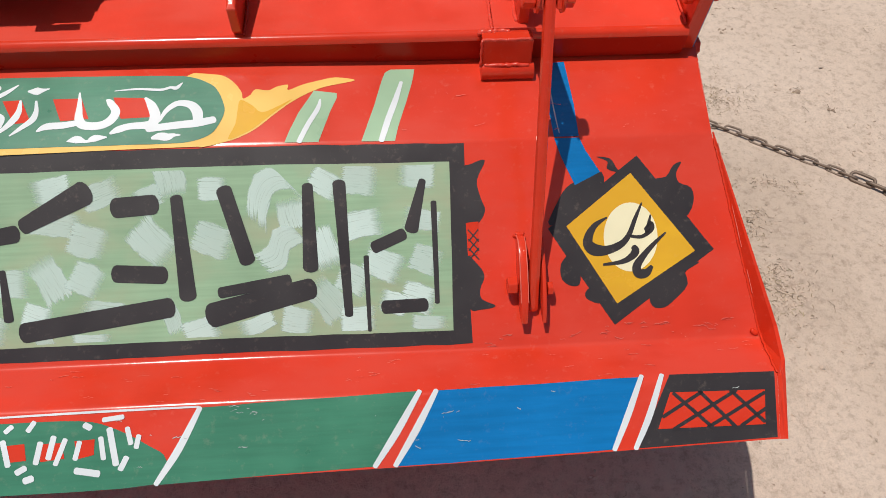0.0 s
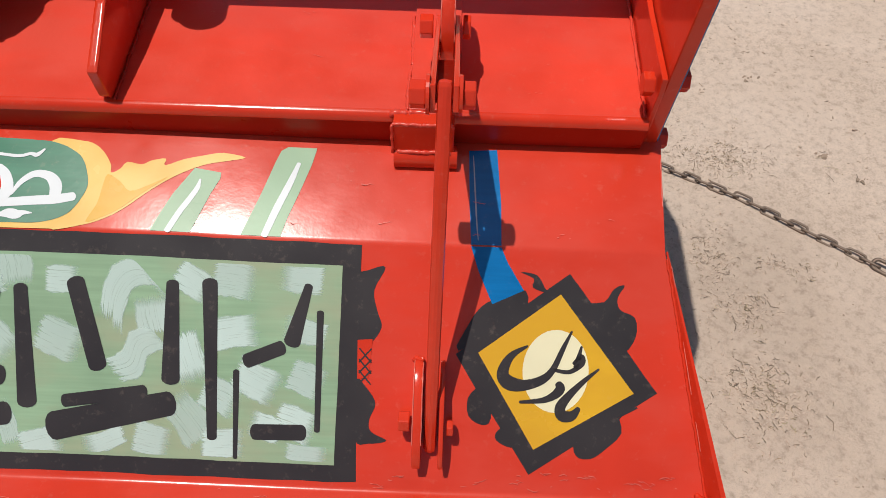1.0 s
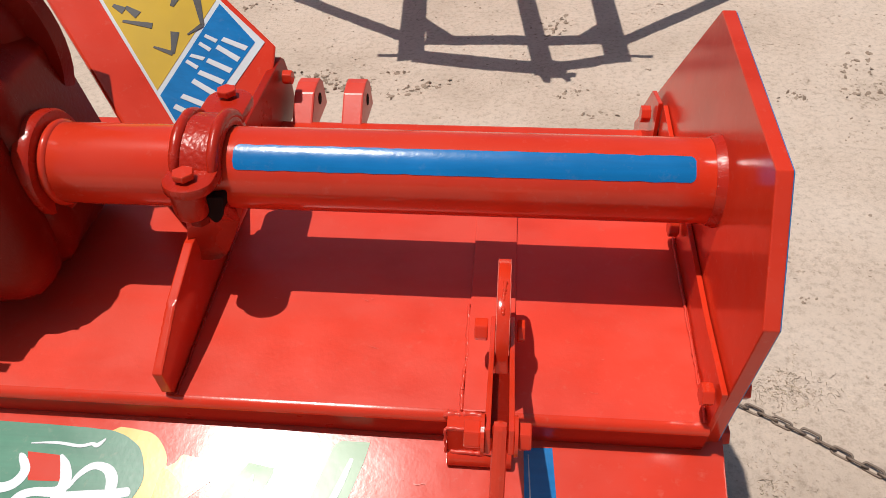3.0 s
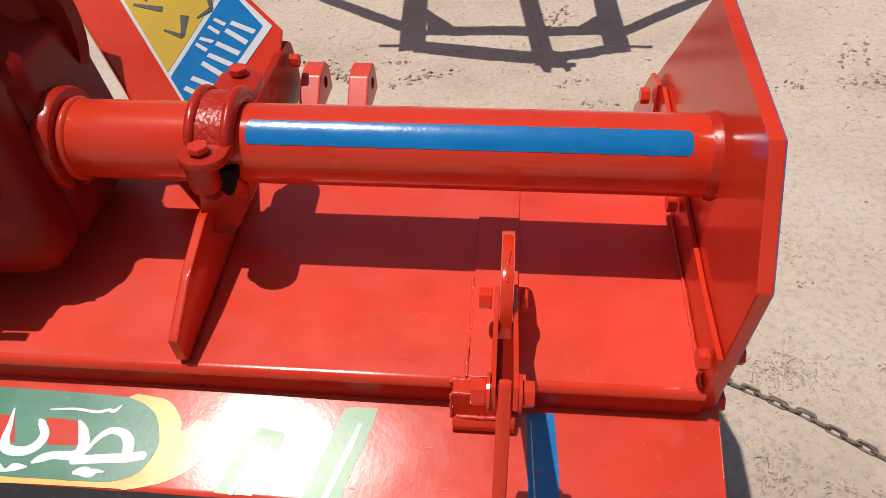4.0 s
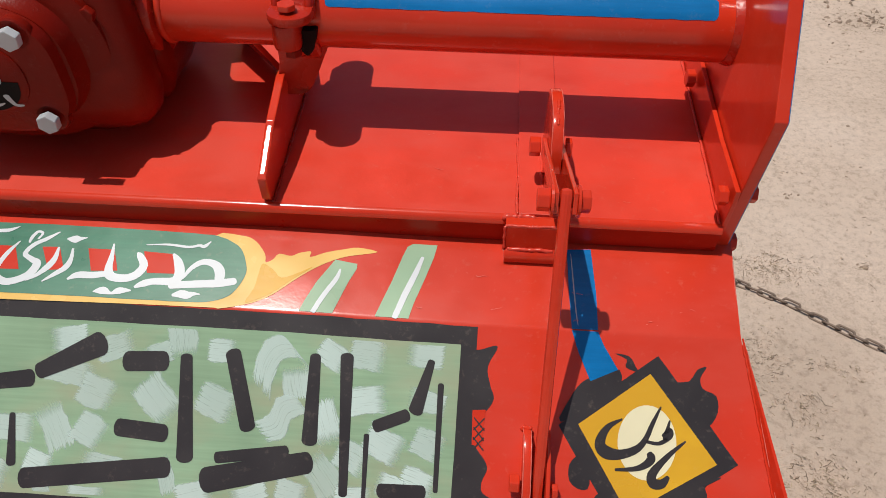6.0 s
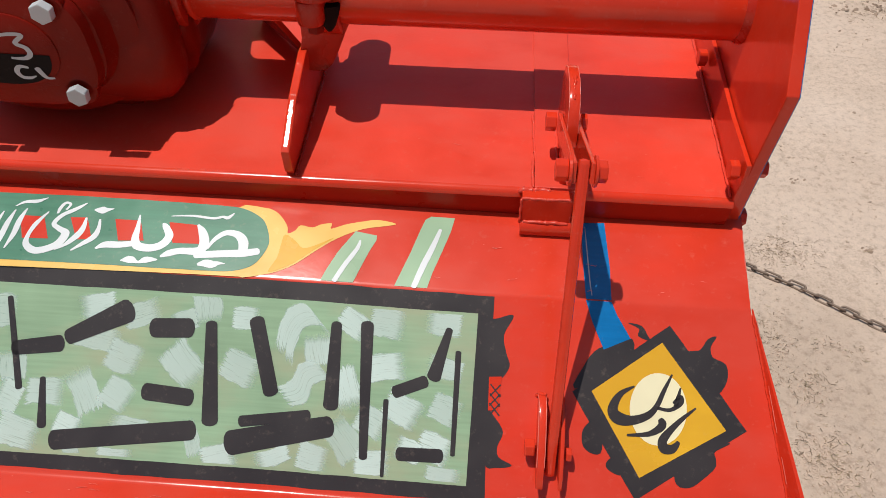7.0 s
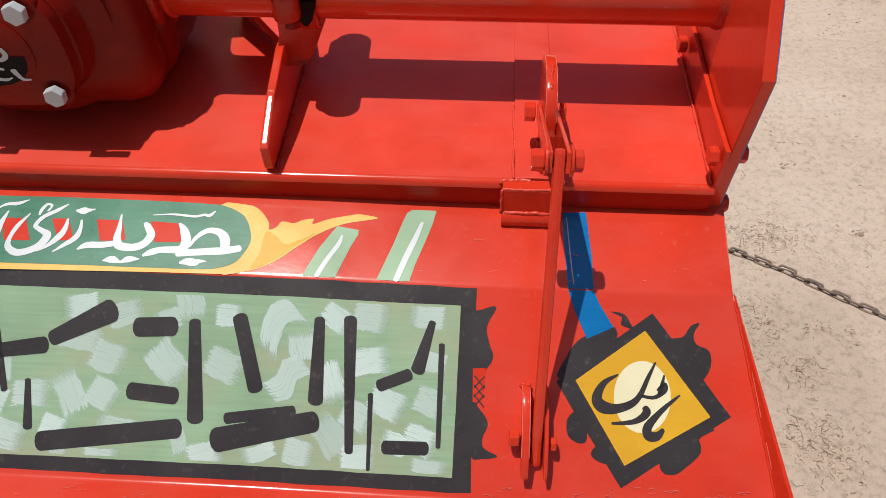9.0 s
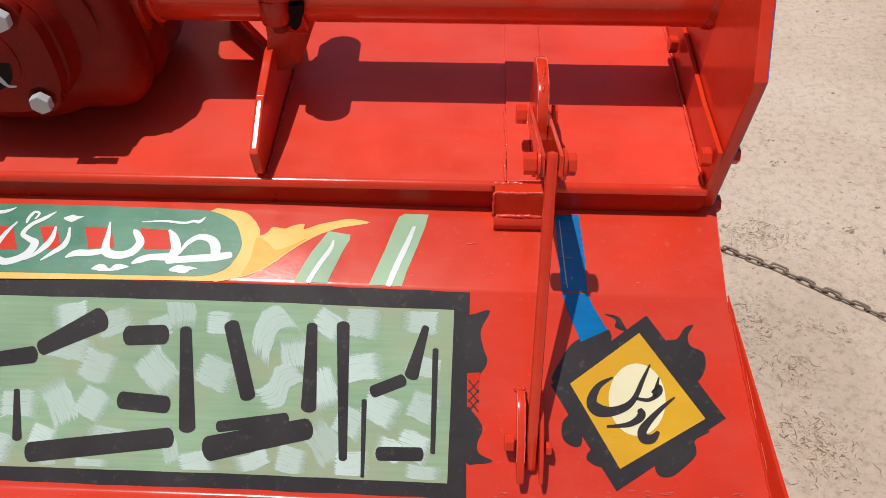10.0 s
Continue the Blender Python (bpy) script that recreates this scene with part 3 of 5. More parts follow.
gusset_line = [(0.812, 0.615), (0.803, 0.626), (0.799, 0.660), (0.872, 0.699), (0.94, 0.722), (1.05, 0.722), (1.13, 0.648)]
gusset = part("gusset_plate", prism(gusset_line, -0.2085, -0.1970, "x", 0.0018), RED, tiller, "upright red gusset plate welded on the deck")
part("weld_bead", bead([(-0.195, 0.806, 0.619), (-0.195, 1.10, deck_z(1.10) + 0.001)], 0.0018, 9), RED_CAST, gusset)



def brushed_edge(x0, x1, a, b, lift):
    """Thick, wavy paint along a plate's sloping edge."""
    bm = bmesh.new()
    rows = []
    along = Vector((0, b[0] - a[0], b[1] - a[1]))
    out = Vector((0, along.z, -along.y)).normalized()
    for i in range(71):
        u = i / 70
        row = []
        for j in range(11):
            v = j / 10
            c = Vector((x0 + (x1 - x0) * v, a[0], a[1])) + along * u
            side = 0.0007 * noise.noise(Vector((u * 14, j // 5, 4)))
            rim = min(1.0, 5 * v, 5 * (1 - v), 12 * u, 12 * (1 - u))
            h = lift * rim * (1 + 0.06 * noise.noise(c * 420) + 0.11 * noise.noise(c * 150))
            row.append(bm.verts.new(c + out * h + Vector((side, 0, 0))))
        rows.append(row)
    for r0, r1 in zip(rows, rows[1:]):
        for j in range(10):
            bm.faces.new((r0[j], r0[j + 1], r1[j + 1], r1[j]))
    bmesh.ops.recalc_face_normals(bm, faces=bm.faces)
    return bm


part("edge_paint", brushed_edge(-0.2080, -0.1975, (0.8715, 0.6988), (0.7995, 0.6603), 0.0009), RED, gusset, "thick brushed paint on the edge", 80)

# invented plate tucked behind the tube; it throws the diagonal shadow on the deck
caster_top, caster_foot = (Vector((-0.352, 1.128, 0.728)), Vector((-0.262, 1.033, 0.728))), (Vector((-0.312, 1.150, 0.655)), Vector((-0.222, 1.055, 0.643)))
caster_mid = [(a + b) / 2 for a, b in zip(caster_top, caster_foot)]
caster_up = (caster_mid[1] - caster_mid[0]).cross(caster_top[0] - caster_foot[0])
part("stay_plate", bar(caster_mid[0], caster_mid[1], 0.086, 0.008, 0.001, caster_up), RED, tiller, "leaning red plate added behind the clamp to cast a slanting shadow")

# lug, straps, link rod and hinge
lug_line = [(0.812, 0.616), (0.935, 0.629), (0.934, 0.700)] + spline([(0.933, 0.712), (0.926, 0.729), (0.905, 0.741), (0.878, 0.746), (0.850, 0.743), (0.828, 0.729), (0.812, 0.702), (0.806, 0.660)], 5, False)
lug = part("lug_plate", prism(lug_line, 0.1505, 0.1645, "x", 0.003), RED, tiller, "upright red lug plate with a rounded back", 40)
for x, seed in ((0.1510, 81), (0.1640, 82)):
    part("worn_edge", bead([(x, y, z) for y, z in ((0.9255, 0.7290), (0.905, 0.7410), (0.878, 0.7460), (0.850, 0.7430), (0.828, 0.7290), (0.812, 0.7020))], 0.0006, seed), SCUFF, lug, "paint rubbed pale along the edge")
part("paint_run", bead([(0.158, 0.835, 0.735), (0.157, 0.858, 0.7445), (0.159, 0.872, 0.746)], 0.0026, 41), RED, lug)
part("weld_bead", bead([(0.149, 0.815, 0.622), (0.149, 0.93, 0.634)], 0.003, 5), RED_DECK, lug)
part("bolt", hex_bolt((0.145, 0.865, 0.682), (-1, 0, 0), 0.022, 0.014, False), RED, lug)
part("nut", hex_bolt((0.170, 0.865, 0.682), (1, 0, 0), 0.022, 0.008, False), RED, lug)
for x in (0.1475, 0.1675):
    part("strap", bar((x, 0.880, 0.672), (x, 0.682, 0.742), 0.024, 0.005, 0.001), RED, tiller, "flat red link strap")
# added bar between the straps: closes the lit gap in their shadow
part("link_web", bar((0.1575, 0.797, 0.690), (0.1575, 0.700, 0.7240), 0.004, 0.0165, 0.001), RED_CAST_SHADED, tiller)
part("pin_bolt", hex_bolt((0.145, 0.692, 0.738), (-1, 0, 0), 0.022, 0.014, True), RED, tiller)
part("pin_nut", hex_bolt((0.170, 0.692, 0.738), (1, 0, 0), 0.022, 0.011, True), RED, tiller)
link = part("link_rod", bar((0.1580, 0.695, 0.752), (0.1530, 0.520, 0.400), 0.013, 0.0130, 0.005), RED, tiller, "long red link rod from the lug to the board")
hinge = part("hinge_block", box((0.103, 0.780, 0.578), (0.168, 0.800, 0.6195), 0.002), RED, tiller, "rough-welded red hinge block")
part("hinge_tube", rod((0.103, 0.785, 0.571), (0.172, 0.785, 0.571), 0.0130, None, 32, 0.001), RED, hinge, "", 50)
part("weld_bead", bead([(0.102, 0.779, 0.580), (0.102, 0.781, 0.620), (0.134, 0.7815, 0.6205), (0.166, 0.782, 0.6205)], 0.0020, 6), RED_DECK, hinge)
part("weld_bead", bead([(0.098, 0.8005, 0.6165), (0.118, 0.8015, 0.6185), (0.140, 0.801, 0.6185)], 0.0040, 31), RED_DECK, hinge)
part("weld_bead", bead([(0.106, 0.779, 0.583), (0.165, 0.779, 0.583)], 0.0026, 8), RED_DECK, hinge)

# ---- trailing board ----
PROFILE = [(0.830, 0.5778), (0.690, 0.536), (0.486, 0.367), (0.422, 0.380), (0.352, 0.335)]
EDGE = [0.399, 0.394, 0.449, 0.445, 0.441]


def bow(x):
    """The slight dish of the long sheet."""
    return 0.0030 * (1 - math.tanh((x + 0.075) / 0.11))


def build_board():
    bm = bmesh.new()
    mirror = [2 * MIDDLE - e for e in EDGE]
    nrm = []
    for i in range(5):
        a = Vector(PROFILE[max(i - 1, 0)])
        b = Vector(PROFILE[min(i + 1, 4)])
        d = (b - a).normalized()
        nrm.append(Vector((-d.y, d.x)) * -1)
    cols = []
    for off in (0.0, -0.004):
        row = []
        for (y, z), l, r, n in zip(PROFILE, mirror, EDGE, nrm):
            q = Vector((y, z)) + (n if n.y > 0 else -n) * off
            cut = [(dy, dy * 0.643) if y == PROFILE[4][0] else (0, 0) for dy in (-0.025, 0.0055)]
            row.append((bm.verts.new((l, q.x + cut[0][0], q.y + cut[0][1])), bm.verts.new((r, q.x + cut[1][0], q.y + cut[1][1]))))
        cols.append(row)
    top, low = cols
    for i in range(4):
        bm.faces.new((top[i][0], top[i][1], top[i + 1][1], top[i + 1][0]))
        bm.faces.new((low[i][0], low[i][1], low[i + 1][1], low[i + 1][0]))
        for k in (0, 1):
            bm.faces.new((top[i][k], top[i + 1][k], low[i + 1][k], low[i][k]))
    for i in (0, 4):
        bm.faces.new((top[i][0], top[i][1], low[i][1], low[i][0]))
    bmesh.ops.recalc_face_normals(bm, faces=bm.faces)
    creases = [e for e in bm.edges if len(e.link_faces) == 2 and 15 < math.degrees(e.calc_face_angle(0)) < 70 and abs(e.verts[0].co.x - e.verts[1].co.x) > 0.5]
    bmesh.ops.bevel(bm, geom=creases, offset=0.004, segments=3, profile=0.5, affect="EDGES")
    for x in [-0.60 + 0.04 * i for i in range(25)]:
        bmesh.ops.bisect_plane(bm, geom=bm.verts[:] + bm.edges[:] + bm.faces[:], plane_co=(x, 0, 0), plane_no=(1, 0, 0))
    for v in bm.verts:
        v.co.z += bow(v.co.x)
    return bm


board = part("trailing_board", build_board(), RED_BOARD, tiller, "folded red sheet-steel trailing board with hand-painted truck-art panels", 30)


def facet(k):
    """The plane of the board's k-th strip: a function from (x, y, lift) to the place."""
    (y0, z0), (y1, z1) = PROFILE[k], PROFILE[k + 1]
    d = Vector((y1 - y0, z1 - z0)).normalized()
    n = Vector((d.y, -d.x))
    n = n if n.y > 0 else -n

    def at(x, y, lift):
        z = z0 + (z1 - z0) * (y - y0) / (y1 - y0)
        return (x, y + n.x * lift, z + n.y * lift + bow(x))
    return at


TOP, PANEL, LIP, BAND = [facet(k) for k in range(4)]
COAT = 0.0004


def flat(at, outline, layer, uneven=0.0):
    """A painted shape on a strip of the board: a filled outline, layer coats thick."""
    bm = bmesh.new()
    pts = []
    for i, (x, y) in enumerate(outline):
        w = uneven * noise.noise(Vector((x * 60, y * 60, layer)))
        pts.append((x + w, y + w))
    vs = [bm.verts.new(at(x, y, COAT * layer)) for x, y in pts]
    es = [bm.edges.new((vs[i], vs[(i + 1) % len(vs)])) for i in range(len(vs))]
    bmesh.ops.triangle_fill(bm, edges=es, use_beauty=True)
    return bm


def dense(outline, step=0.012):
    out = []
    for (x0, y0), (x1, y1) in zip(outline, outline[1:] + outline[:1]):
        n = max(1, int(math.hypot(x1 - x0, y1 - y0) / step))
        out += [(x0 + (x1 - x0) * i / n, y0 + (y1 - y0) * i / n) for i in range(n)]
    return out


def brush(at, line, layer, steps=6):
    """A brushed bar along rows (x, y, width)."""
    rows = spline(line, steps, False)
    bm = bmesh.new()
    pairs = []
    for i, (x, y, w) in enumerate(rows):
        a, b = rows[max(i - 1, 0)], rows[min(i + 1, len(rows) - 1)]
        d = Vector((b[0] - a[0], (b[1] - a[1]) * 1.25))
        d.normalize()
        nx, ny = -d.y * w / 2, d.x * w / 2 * 0.8
        pairs.append((bm.verts.new(at(x + nx, y + ny, COAT * layer)), bm.verts.new(at(x - nx, y - ny, COAT * layer))))
    for (a, b), (c, d) in zip(pairs, pairs[1:]):
        bm.faces.new((a, b, d, c))
    for i, k in ((0, 1), (-1, -2)):
        (x, y, w), (u, v, _) = rows[i], rows[k]
        d = Vector((x - u, (y - v) * 1.25)).normalized()
        arc = []
        for j in range(1, 6):
            a = math.pi * j / 6
            ox, oy = d.x * math.sin(a) * w * 0.3 - d.y * math.cos(a) * w / 2, d.y * math.sin(a) * w * 0.3 + d.x * math.cos(a) * w / 2
            arc.append(bm.verts.new(at(x + ox * (1 if i == 0 else 1), y + oy * 0.8, COAT * layer)))
        first, last = pairs[i] if i == -1 else pairs[i][::-1]
        bm.faces.new([first, *(arc if i == -1 else arc), last])
    return bm


# name panel: black surround, sage ground, brush daubs
surround = part("panel_surround", flat(PANEL, dense([(0.075, 0.688), (0.075, 0.492), (-1.14, 0.492), (-1.14, 0.688)], 0.03), 1, 0.0012), BLACK, board, "black painted surround")
part("panel_ground", flat(PANEL, dense([(0.055, 0.670), (0.052, 0.506), (-1.12, 0.506), (-1.12, 0.670)], 0.03), 2, 0.0008), SAGE, board, "streaky sage green painted ground")
curl = [(0.058, 0.657), (0.082, 0.667), (0.100, 0.670), (0.089, 0.651), (0.093, 0.634), (0.098, 0.621), (0.087, 0.608), (0.073, 0.607)]
part("scroll", flat(PANEL, spline(curl, 4), 1), BLACK, board, "black painted scrollwork")
curl2 = [(0.070, 0.578), (0.085, 0.570), (0.094, 0.558), (0.088, 0.545), (0.090, 0.535), (0.107, 0.528), (0.088, 0.525), (0.073, 0.529)]
part("scroll", flat(PANEL, spline(curl2, 4), 1), BLACK, board, "black painted scrollwork")

part("net_patch", flat(PANEL, [(0.073, 0.610), (0.089, 0.611), (0.086, 0.579), (0.074, 0.578)], 1.5), RED, board)
for k in range(3):
    part("net_line", brush(PANEL, [(0.0755, 0.603 - 0.009 * k, 0.0016), (0.088, 0.592 - 0.009 * k, 0.0016)], 2, 1), BLACK, board)
    part("net_line", brush(PANEL, [(0.0755, 0.592 - 0.009 * k, 0.0016), (0.088, 0.603 - 0.009 * k, 0.0016)], 2, 1), BLACK, board)


def daub(x, y, long, wide, turn, bend, lift):
    """One dab of a flat brush: a curved patch, mapped along and across the stroke."""
    bm = bmesh.new()
    uv = bm.loops.layers.uv.new("stroke")
    c, s = math.cos(turn), math.sin(turn)
    n, m = 12, 8
    grid = []
    for i in range(n + 1):
        row = []
        for j in range(m + 1):
            p, q = (j / m - 0.5) * long, (i / n - 0.5) * wide
            q += bend * ((p / long) ** 2 - 0.1) * wide
            row.append((bm.verts.new(PANEL(min(x + c * p - s * q, 0.0515), min(max(y + (s * p + c * q) * 0.78, 0.5085), 0.6675), COAT * lift)), (j / m, i / n)))
        grid.append(row)
    for r0, r1 in zip(grid, grid[1:]):
        for j in range(m):
            corners = (r0[j], r0[j + 1], r1[j + 1], r1[j])
            f = bm.faces.new([v for v, _ in corners])
            for loop, (_, w) in zip(f.loops, corners):
                loop[uv].uv = w
    return bm


rng = random.Random(11)
# each dab: place, length, width, turn in degrees
dabs = ((-0.553, 0.642, 0.030, 0.045, 0), (-0.434, 0.652, 0.045, 0.033, 10), (-0.372, 0.648, 0.046, 0.033, 20), (-0.426, 0.620, 0.059, 0.030, -10), (-0.536, 0.590, 0.037, 0.037, -80),
        (-0.390, 0.603, 0.044, 0.040, -20), (-0.312, 0.599, 0.055, 0.044, -45), (-0.440, 0.570, 0.055, 0.037, -60), (-0.487, 0.566, 0.048, 0.035, 0), (-0.394, 0.567, 0.038, 0.040, -30))
dabs += ((-0.538, 0.559, 0.033, 0.041, -20), (-0.518, 0.525, 0.055, 0.040, -15), (-0.455, 0.534, 0.033, 0.029, -20), (-0.380, 0.536, 0.047, 0.029, -10), (-0.449, 0.512, 0.029, 0.022, -60),
         (-0.390, 0.510, 0.044, 0.016, 0), (-0.297, 0.532, 0.043, 0.022, -70), (-0.257, 0.514, 0.043, 0.032, 15), (-0.289, 0.656, 0.037, 0.037, -80), (-0.319, 0.642, 0.033, 0.026, 20))
dabs += ((-0.239, 0.600, 0.047, 0.040, -20), (-0.238, 0.649, 0.033, 0.029, 0), (-0.144, 0.624, 0.036, 0.036, -80), (-0.100, 0.650, 0.040, 0.032, -30), (-0.057, 0.654, 0.043, 0.040, -8),
         (0.011, 0.658, 0.043, 0.032, -5), (-0.104, 0.588, 0.050, 0.034, -70), (-0.056, 0.612, 0.050, 0.036, 10), (0.016, 0.615, 0.043, 0.028, -10), (-0.031, 0.572, 0.046, 0.039, -25))
dabs += ((0.022, 0.575, 0.037, 0.035, -20), (-0.106, 0.541, 0.053, 0.039, -50), (-0.069, 0.558, 0.039, 0.035, -25), (-0.140, 0.521, 0.037, 0.035, -10), (-0.193, 0.518, 0.043, 0.021, 20),
         (-0.065, 0.521, 0.042, 0.032, 0), (0.011, 0.538, 0.042, 0.035, -20), (-0.024, 0.535, 0.032, 0.028, -15), (0.024, 0.515, 0.042, 0.018, -5))
dabs += tuple((x + rng.uniform(-0.02, 0.02), y, 0.045, 0.036, rng.uniform(-60, 20)) for x in (-0.62, -0.68, -0.75, -0.82, -0.9, -0.97, -1.05) for y in (0.53, 0.58, 0.64))
for k, (x, y, long, wide, turn) in enumerate(dabs):
    part("brush_daub", daub(x, y, long * 1.2, wide * 1.12, radians(turn) + (math.pi if k % 3 == 1 else 0), rng.uniform(-0.25, 0.25), 2.1 + 0.016 * k), DAUB, board)


def sweep(line, wide, lift):
    """A longer pull of the flat brush round a bend."""
    rows = spline(line, 6, False)
    bm = bmesh.new()
    uv = bm.loops.layers.uv.new("stroke")
    grid = []
    for i, (x, y) in enumerate(rows):
        row = []
        for j in range(9):
            v = j / 8
            row.append((bm.verts.new(PANEL(x + (v - 0.5) * wide * 0.75, y - (v - 0.5) * wide * 0.62, COAT * lift)), (i / (len(rows) - 1), v)))
        grid.append(row)
    for r0, r1 in zip(grid, grid[1:]):
        for j in range(8):
            corners = (r0[j], r0[j + 1], r1[j + 1], r1[j])
            f = bm.faces.new([p for p, _ in corners])
            for loop, (_, w) in zip(f.loops, corners):
                loop[uv].uv = w
    return bm


part("brush_daub", sweep([(-0.187, 0.613), (-0.184, 0.636), (-0.173, 0.652), (-0.155, 0.657), (-0.140, 0.647), (-0.135, 0.633)], 0.036, 3.2), DAUB, board)
part("brush_daub", sweep([(-0.186, 0.576), (-0.165, 0.582), (-0.156, 0.599), (-0.135, 0.603), (-0.123, 0.590)], 0.034, 3.22), DAUB, board)

# plain black bars in place of the painted name
W = 0.00074
name_bars = [
    [(0.033, 0.631, 10), (0.033, 0.534, 8)],
    [(0.020, 0.652, 12), (0.004, 0.606, 24)],
    [(-0.007, 0.601, 20), (-0.043, 0.589, 20)],
    [(-0.054, 0.580, 9), (-0.053, 0.509, 6)],
    [(-0.033, 0.531, 22), (0.017, 0.532, 22)],
    [(-0.084, 0.651, 22), (-0.078, 0.525, 14)],
    [(-0.123, 0.649, 18), (-0.123, 0.571, 26)],
    [(-0.124, 0.551, 34), (-0.245, 0.529, 40)],
    [(-0.283, 0.641, 20), (-0.274, 0.548, 28)],
    [(-0.225, 0.647, 26), (-0.200, 0.580, 26)],
    [(-0.234, 0.550, 18), (-0.151, 0.560, 18)],
    [(-0.356, 0.634, 32), (-0.311, 0.636, 32)],
    [(-0.297, 0.538, 32), (-0.471, 0.520, 32)],
    [(-0.494, 0.578, 10), (-0.489, 0.533, 16)],
    [(-0.359, 0.572, 28), (-0.303, 0.569, 28)],
    [(-0.393, 0.649, 40), (-0.466, 0.620, 26)],
    [(-0.477, 0.613, 28), (-0.535, 0.606, 24)],
    [(-0.549, 0.655, 10), (-0.524, 0.568, 12)],
]
for line in name_bars:
    part("name_bar", brush(PANEL, [(x, y, w * W) for x, y, w in line], 3.4, 4), BLACK, board, "plain black painted bar")

# yellow diamond with its black border and scrolls
border = [(0.295, 0.670), (0.392, 0.575), (0.259, 0.504), (0.177, 0.601)]
part("diamond_border", flat(PANEL, dense(border, 0.02), 1, 0.001), BLACK, board, "black painted diamond border")
for lobe in ([(0.310, 0.643), (0.332, 0.648), (0.342, 0.659), (0.353, 0.662), (0.346, 0.652), (0.349, 0.642), (0.365, 0.636), (0.367, 0.621), (0.355, 0.607), (0.335, 0.610)],
             [(0.372, 0.562), (0.353, 0.557), (0.356, 0.541), (0.339, 0.527), (0.324, 0.519), (0.309, 0.521), (0.311, 0.535)],
             [(0.217, 0.550), (0.207, 0.544), (0.193, 0.551), (0.192, 0.566), (0.202, 0.577), (0.197, 0.589), (0.211, 0.587)],
             [(0.225, 0.540), (0.223, 0.532), (0.239, 0.526), (0.249, 0.532), (0.242, 0.546)],
             [(0.256, 0.658), (0.257, 0.665), (0.243, 0.670), (0.260, 0.668), (0.268, 0.659), (0.271, 0.654)],
             [(0.180, 0.604), (0.190, 0.626), (0.203, 0.641), (0.220, 0.648), (0.249, 0.655), (0.244, 0.632)]):
    part("scroll", flat(PANEL, spline(lobe, 3), 1.2), BLACK, board, "black painted scrollwork")
part("diamond", flat(PANEL, [(0.286, 0.653), (0.367, 0.574), (0.263, 0.525), (0.201, 0.603)], 2), YELLOW, board, "ochre yellow painted diamond")
part("disc", flat(PANEL, [(0.2835 + 0.035 * math.cos(a), 0.590 + 0.034 * math.sin(a)) for a in [math.pi * i / 20 for i in range(40)]], 2.6), CREAM, board, "pale cream disc")
for line in ([(0.299, 0.623, 3), (0.290, 0.608, 7), (0.281, 0.592, 9), (0.270, 0.583, 12), (0.252, 0.578, 15), (0.236, 0.579, 20), (0.228, 0.585, 18), (0.230, 0.594, 14), (0.238, 0.603, 9), (0.253, 0.610, 3)],
             [(0.310, 0.611, 3), (0.307, 0.601, 7), (0.305, 0.594, 8)], [(0.283, 0.591, 5), (0.298, 0.590, 6), (0.311, 0.597, 8), (0.310, 0.603, 7), (0.302, 0.597, 4)],
             [(0.287, 0.580, 10), (0.289, 0.576, 14), (0.284, 0.571, 12), (0.271, 0.566, 8), (0.247, 0.564, 4)],
             [(0.329, 0.593, 3), (0.314, 0.583, 7), (0.299, 0.571, 11), (0.290, 0.561, 15), (0.292, 0.554, 16), (0.302, 0.554, 14), (0.309, 0.560, 7)]):
    part("lettering", brush(PANEL, [(x, y, w * W) for x, y, w in line], 3.3, 5), BLACK, board, "black hand-painted lettering")

# blue ribbon over the crease
part("ribbon", flat(TOP, [(0.185, 0.798), (0.216, 0.800), (0.221, 0.737)] + [(0.2215, 0.691), (0.1895, 0.691)] + [(0.187, 0.734)], 1), BLUE, board, "bright blue painted ribbon")
part("ribbon", flat(PANEL, [(0.1895, 0.6895), (0.2215, 0.6895)] + [(0.229, 0.677), (0.247, 0.655), (0.214, 0.643), (0.198, 0.670)], 1.4), BLUE, board, "bright blue painted ribbon")

part("ribbon_edge", brush(TOP, [(x, y, w * W) for x, y, w in [(0.190, 0.792, 1), (0.192, 0.760, 2), (0.195, 0.715, 2), (0.197, 0.696, 1)]], 2), SILVER, board)

# painted top strip: green cartouche, yellow flame, sage stripes
part("cartouche_rim", flat(TOP, dense([(-0.577, 0.697), (-0.352, 0.703), (-0.254, 0.702), (-0.229, 0.699), (-0.244, 0.689), (-0.348, 0.688), (-0.572, 0.684)] + [(-0.70, 0.684), (-0.70, 0.700)], 0.03), 1), YELLOW_PALE, board, "yellow painted rim")
part("flame", flat(TOP, spline([(-0.275, 0.788), (-0.241, 0.790), (-0.225, 0.786), (-0.213, 0.776), (-0.204, 0.763), (-0.202, 0.754), (-0.193, 0.759), (-0.187, 0.767), (-0.171, 0.765), (-0.161, 0.770), (-0.146, 0.773), (-0.146, 0.765), (-0.127, 0.773), (-0.105, 0.779), (-0.085, 0.783), (-0.060, 0.779), (-0.078, 0.774), (-0.100, 0.769), (-0.121, 0.760), (-0.142, 0.747), (-0.162, 0.731), (-0.181, 0.714), (-0.198, 0.703), (-0.222, 0.694), (-0.260, 0.6905), (-0.262, 0.736)], 3), 1.2), YELLOW_PALE, board, "yellow painted flame")
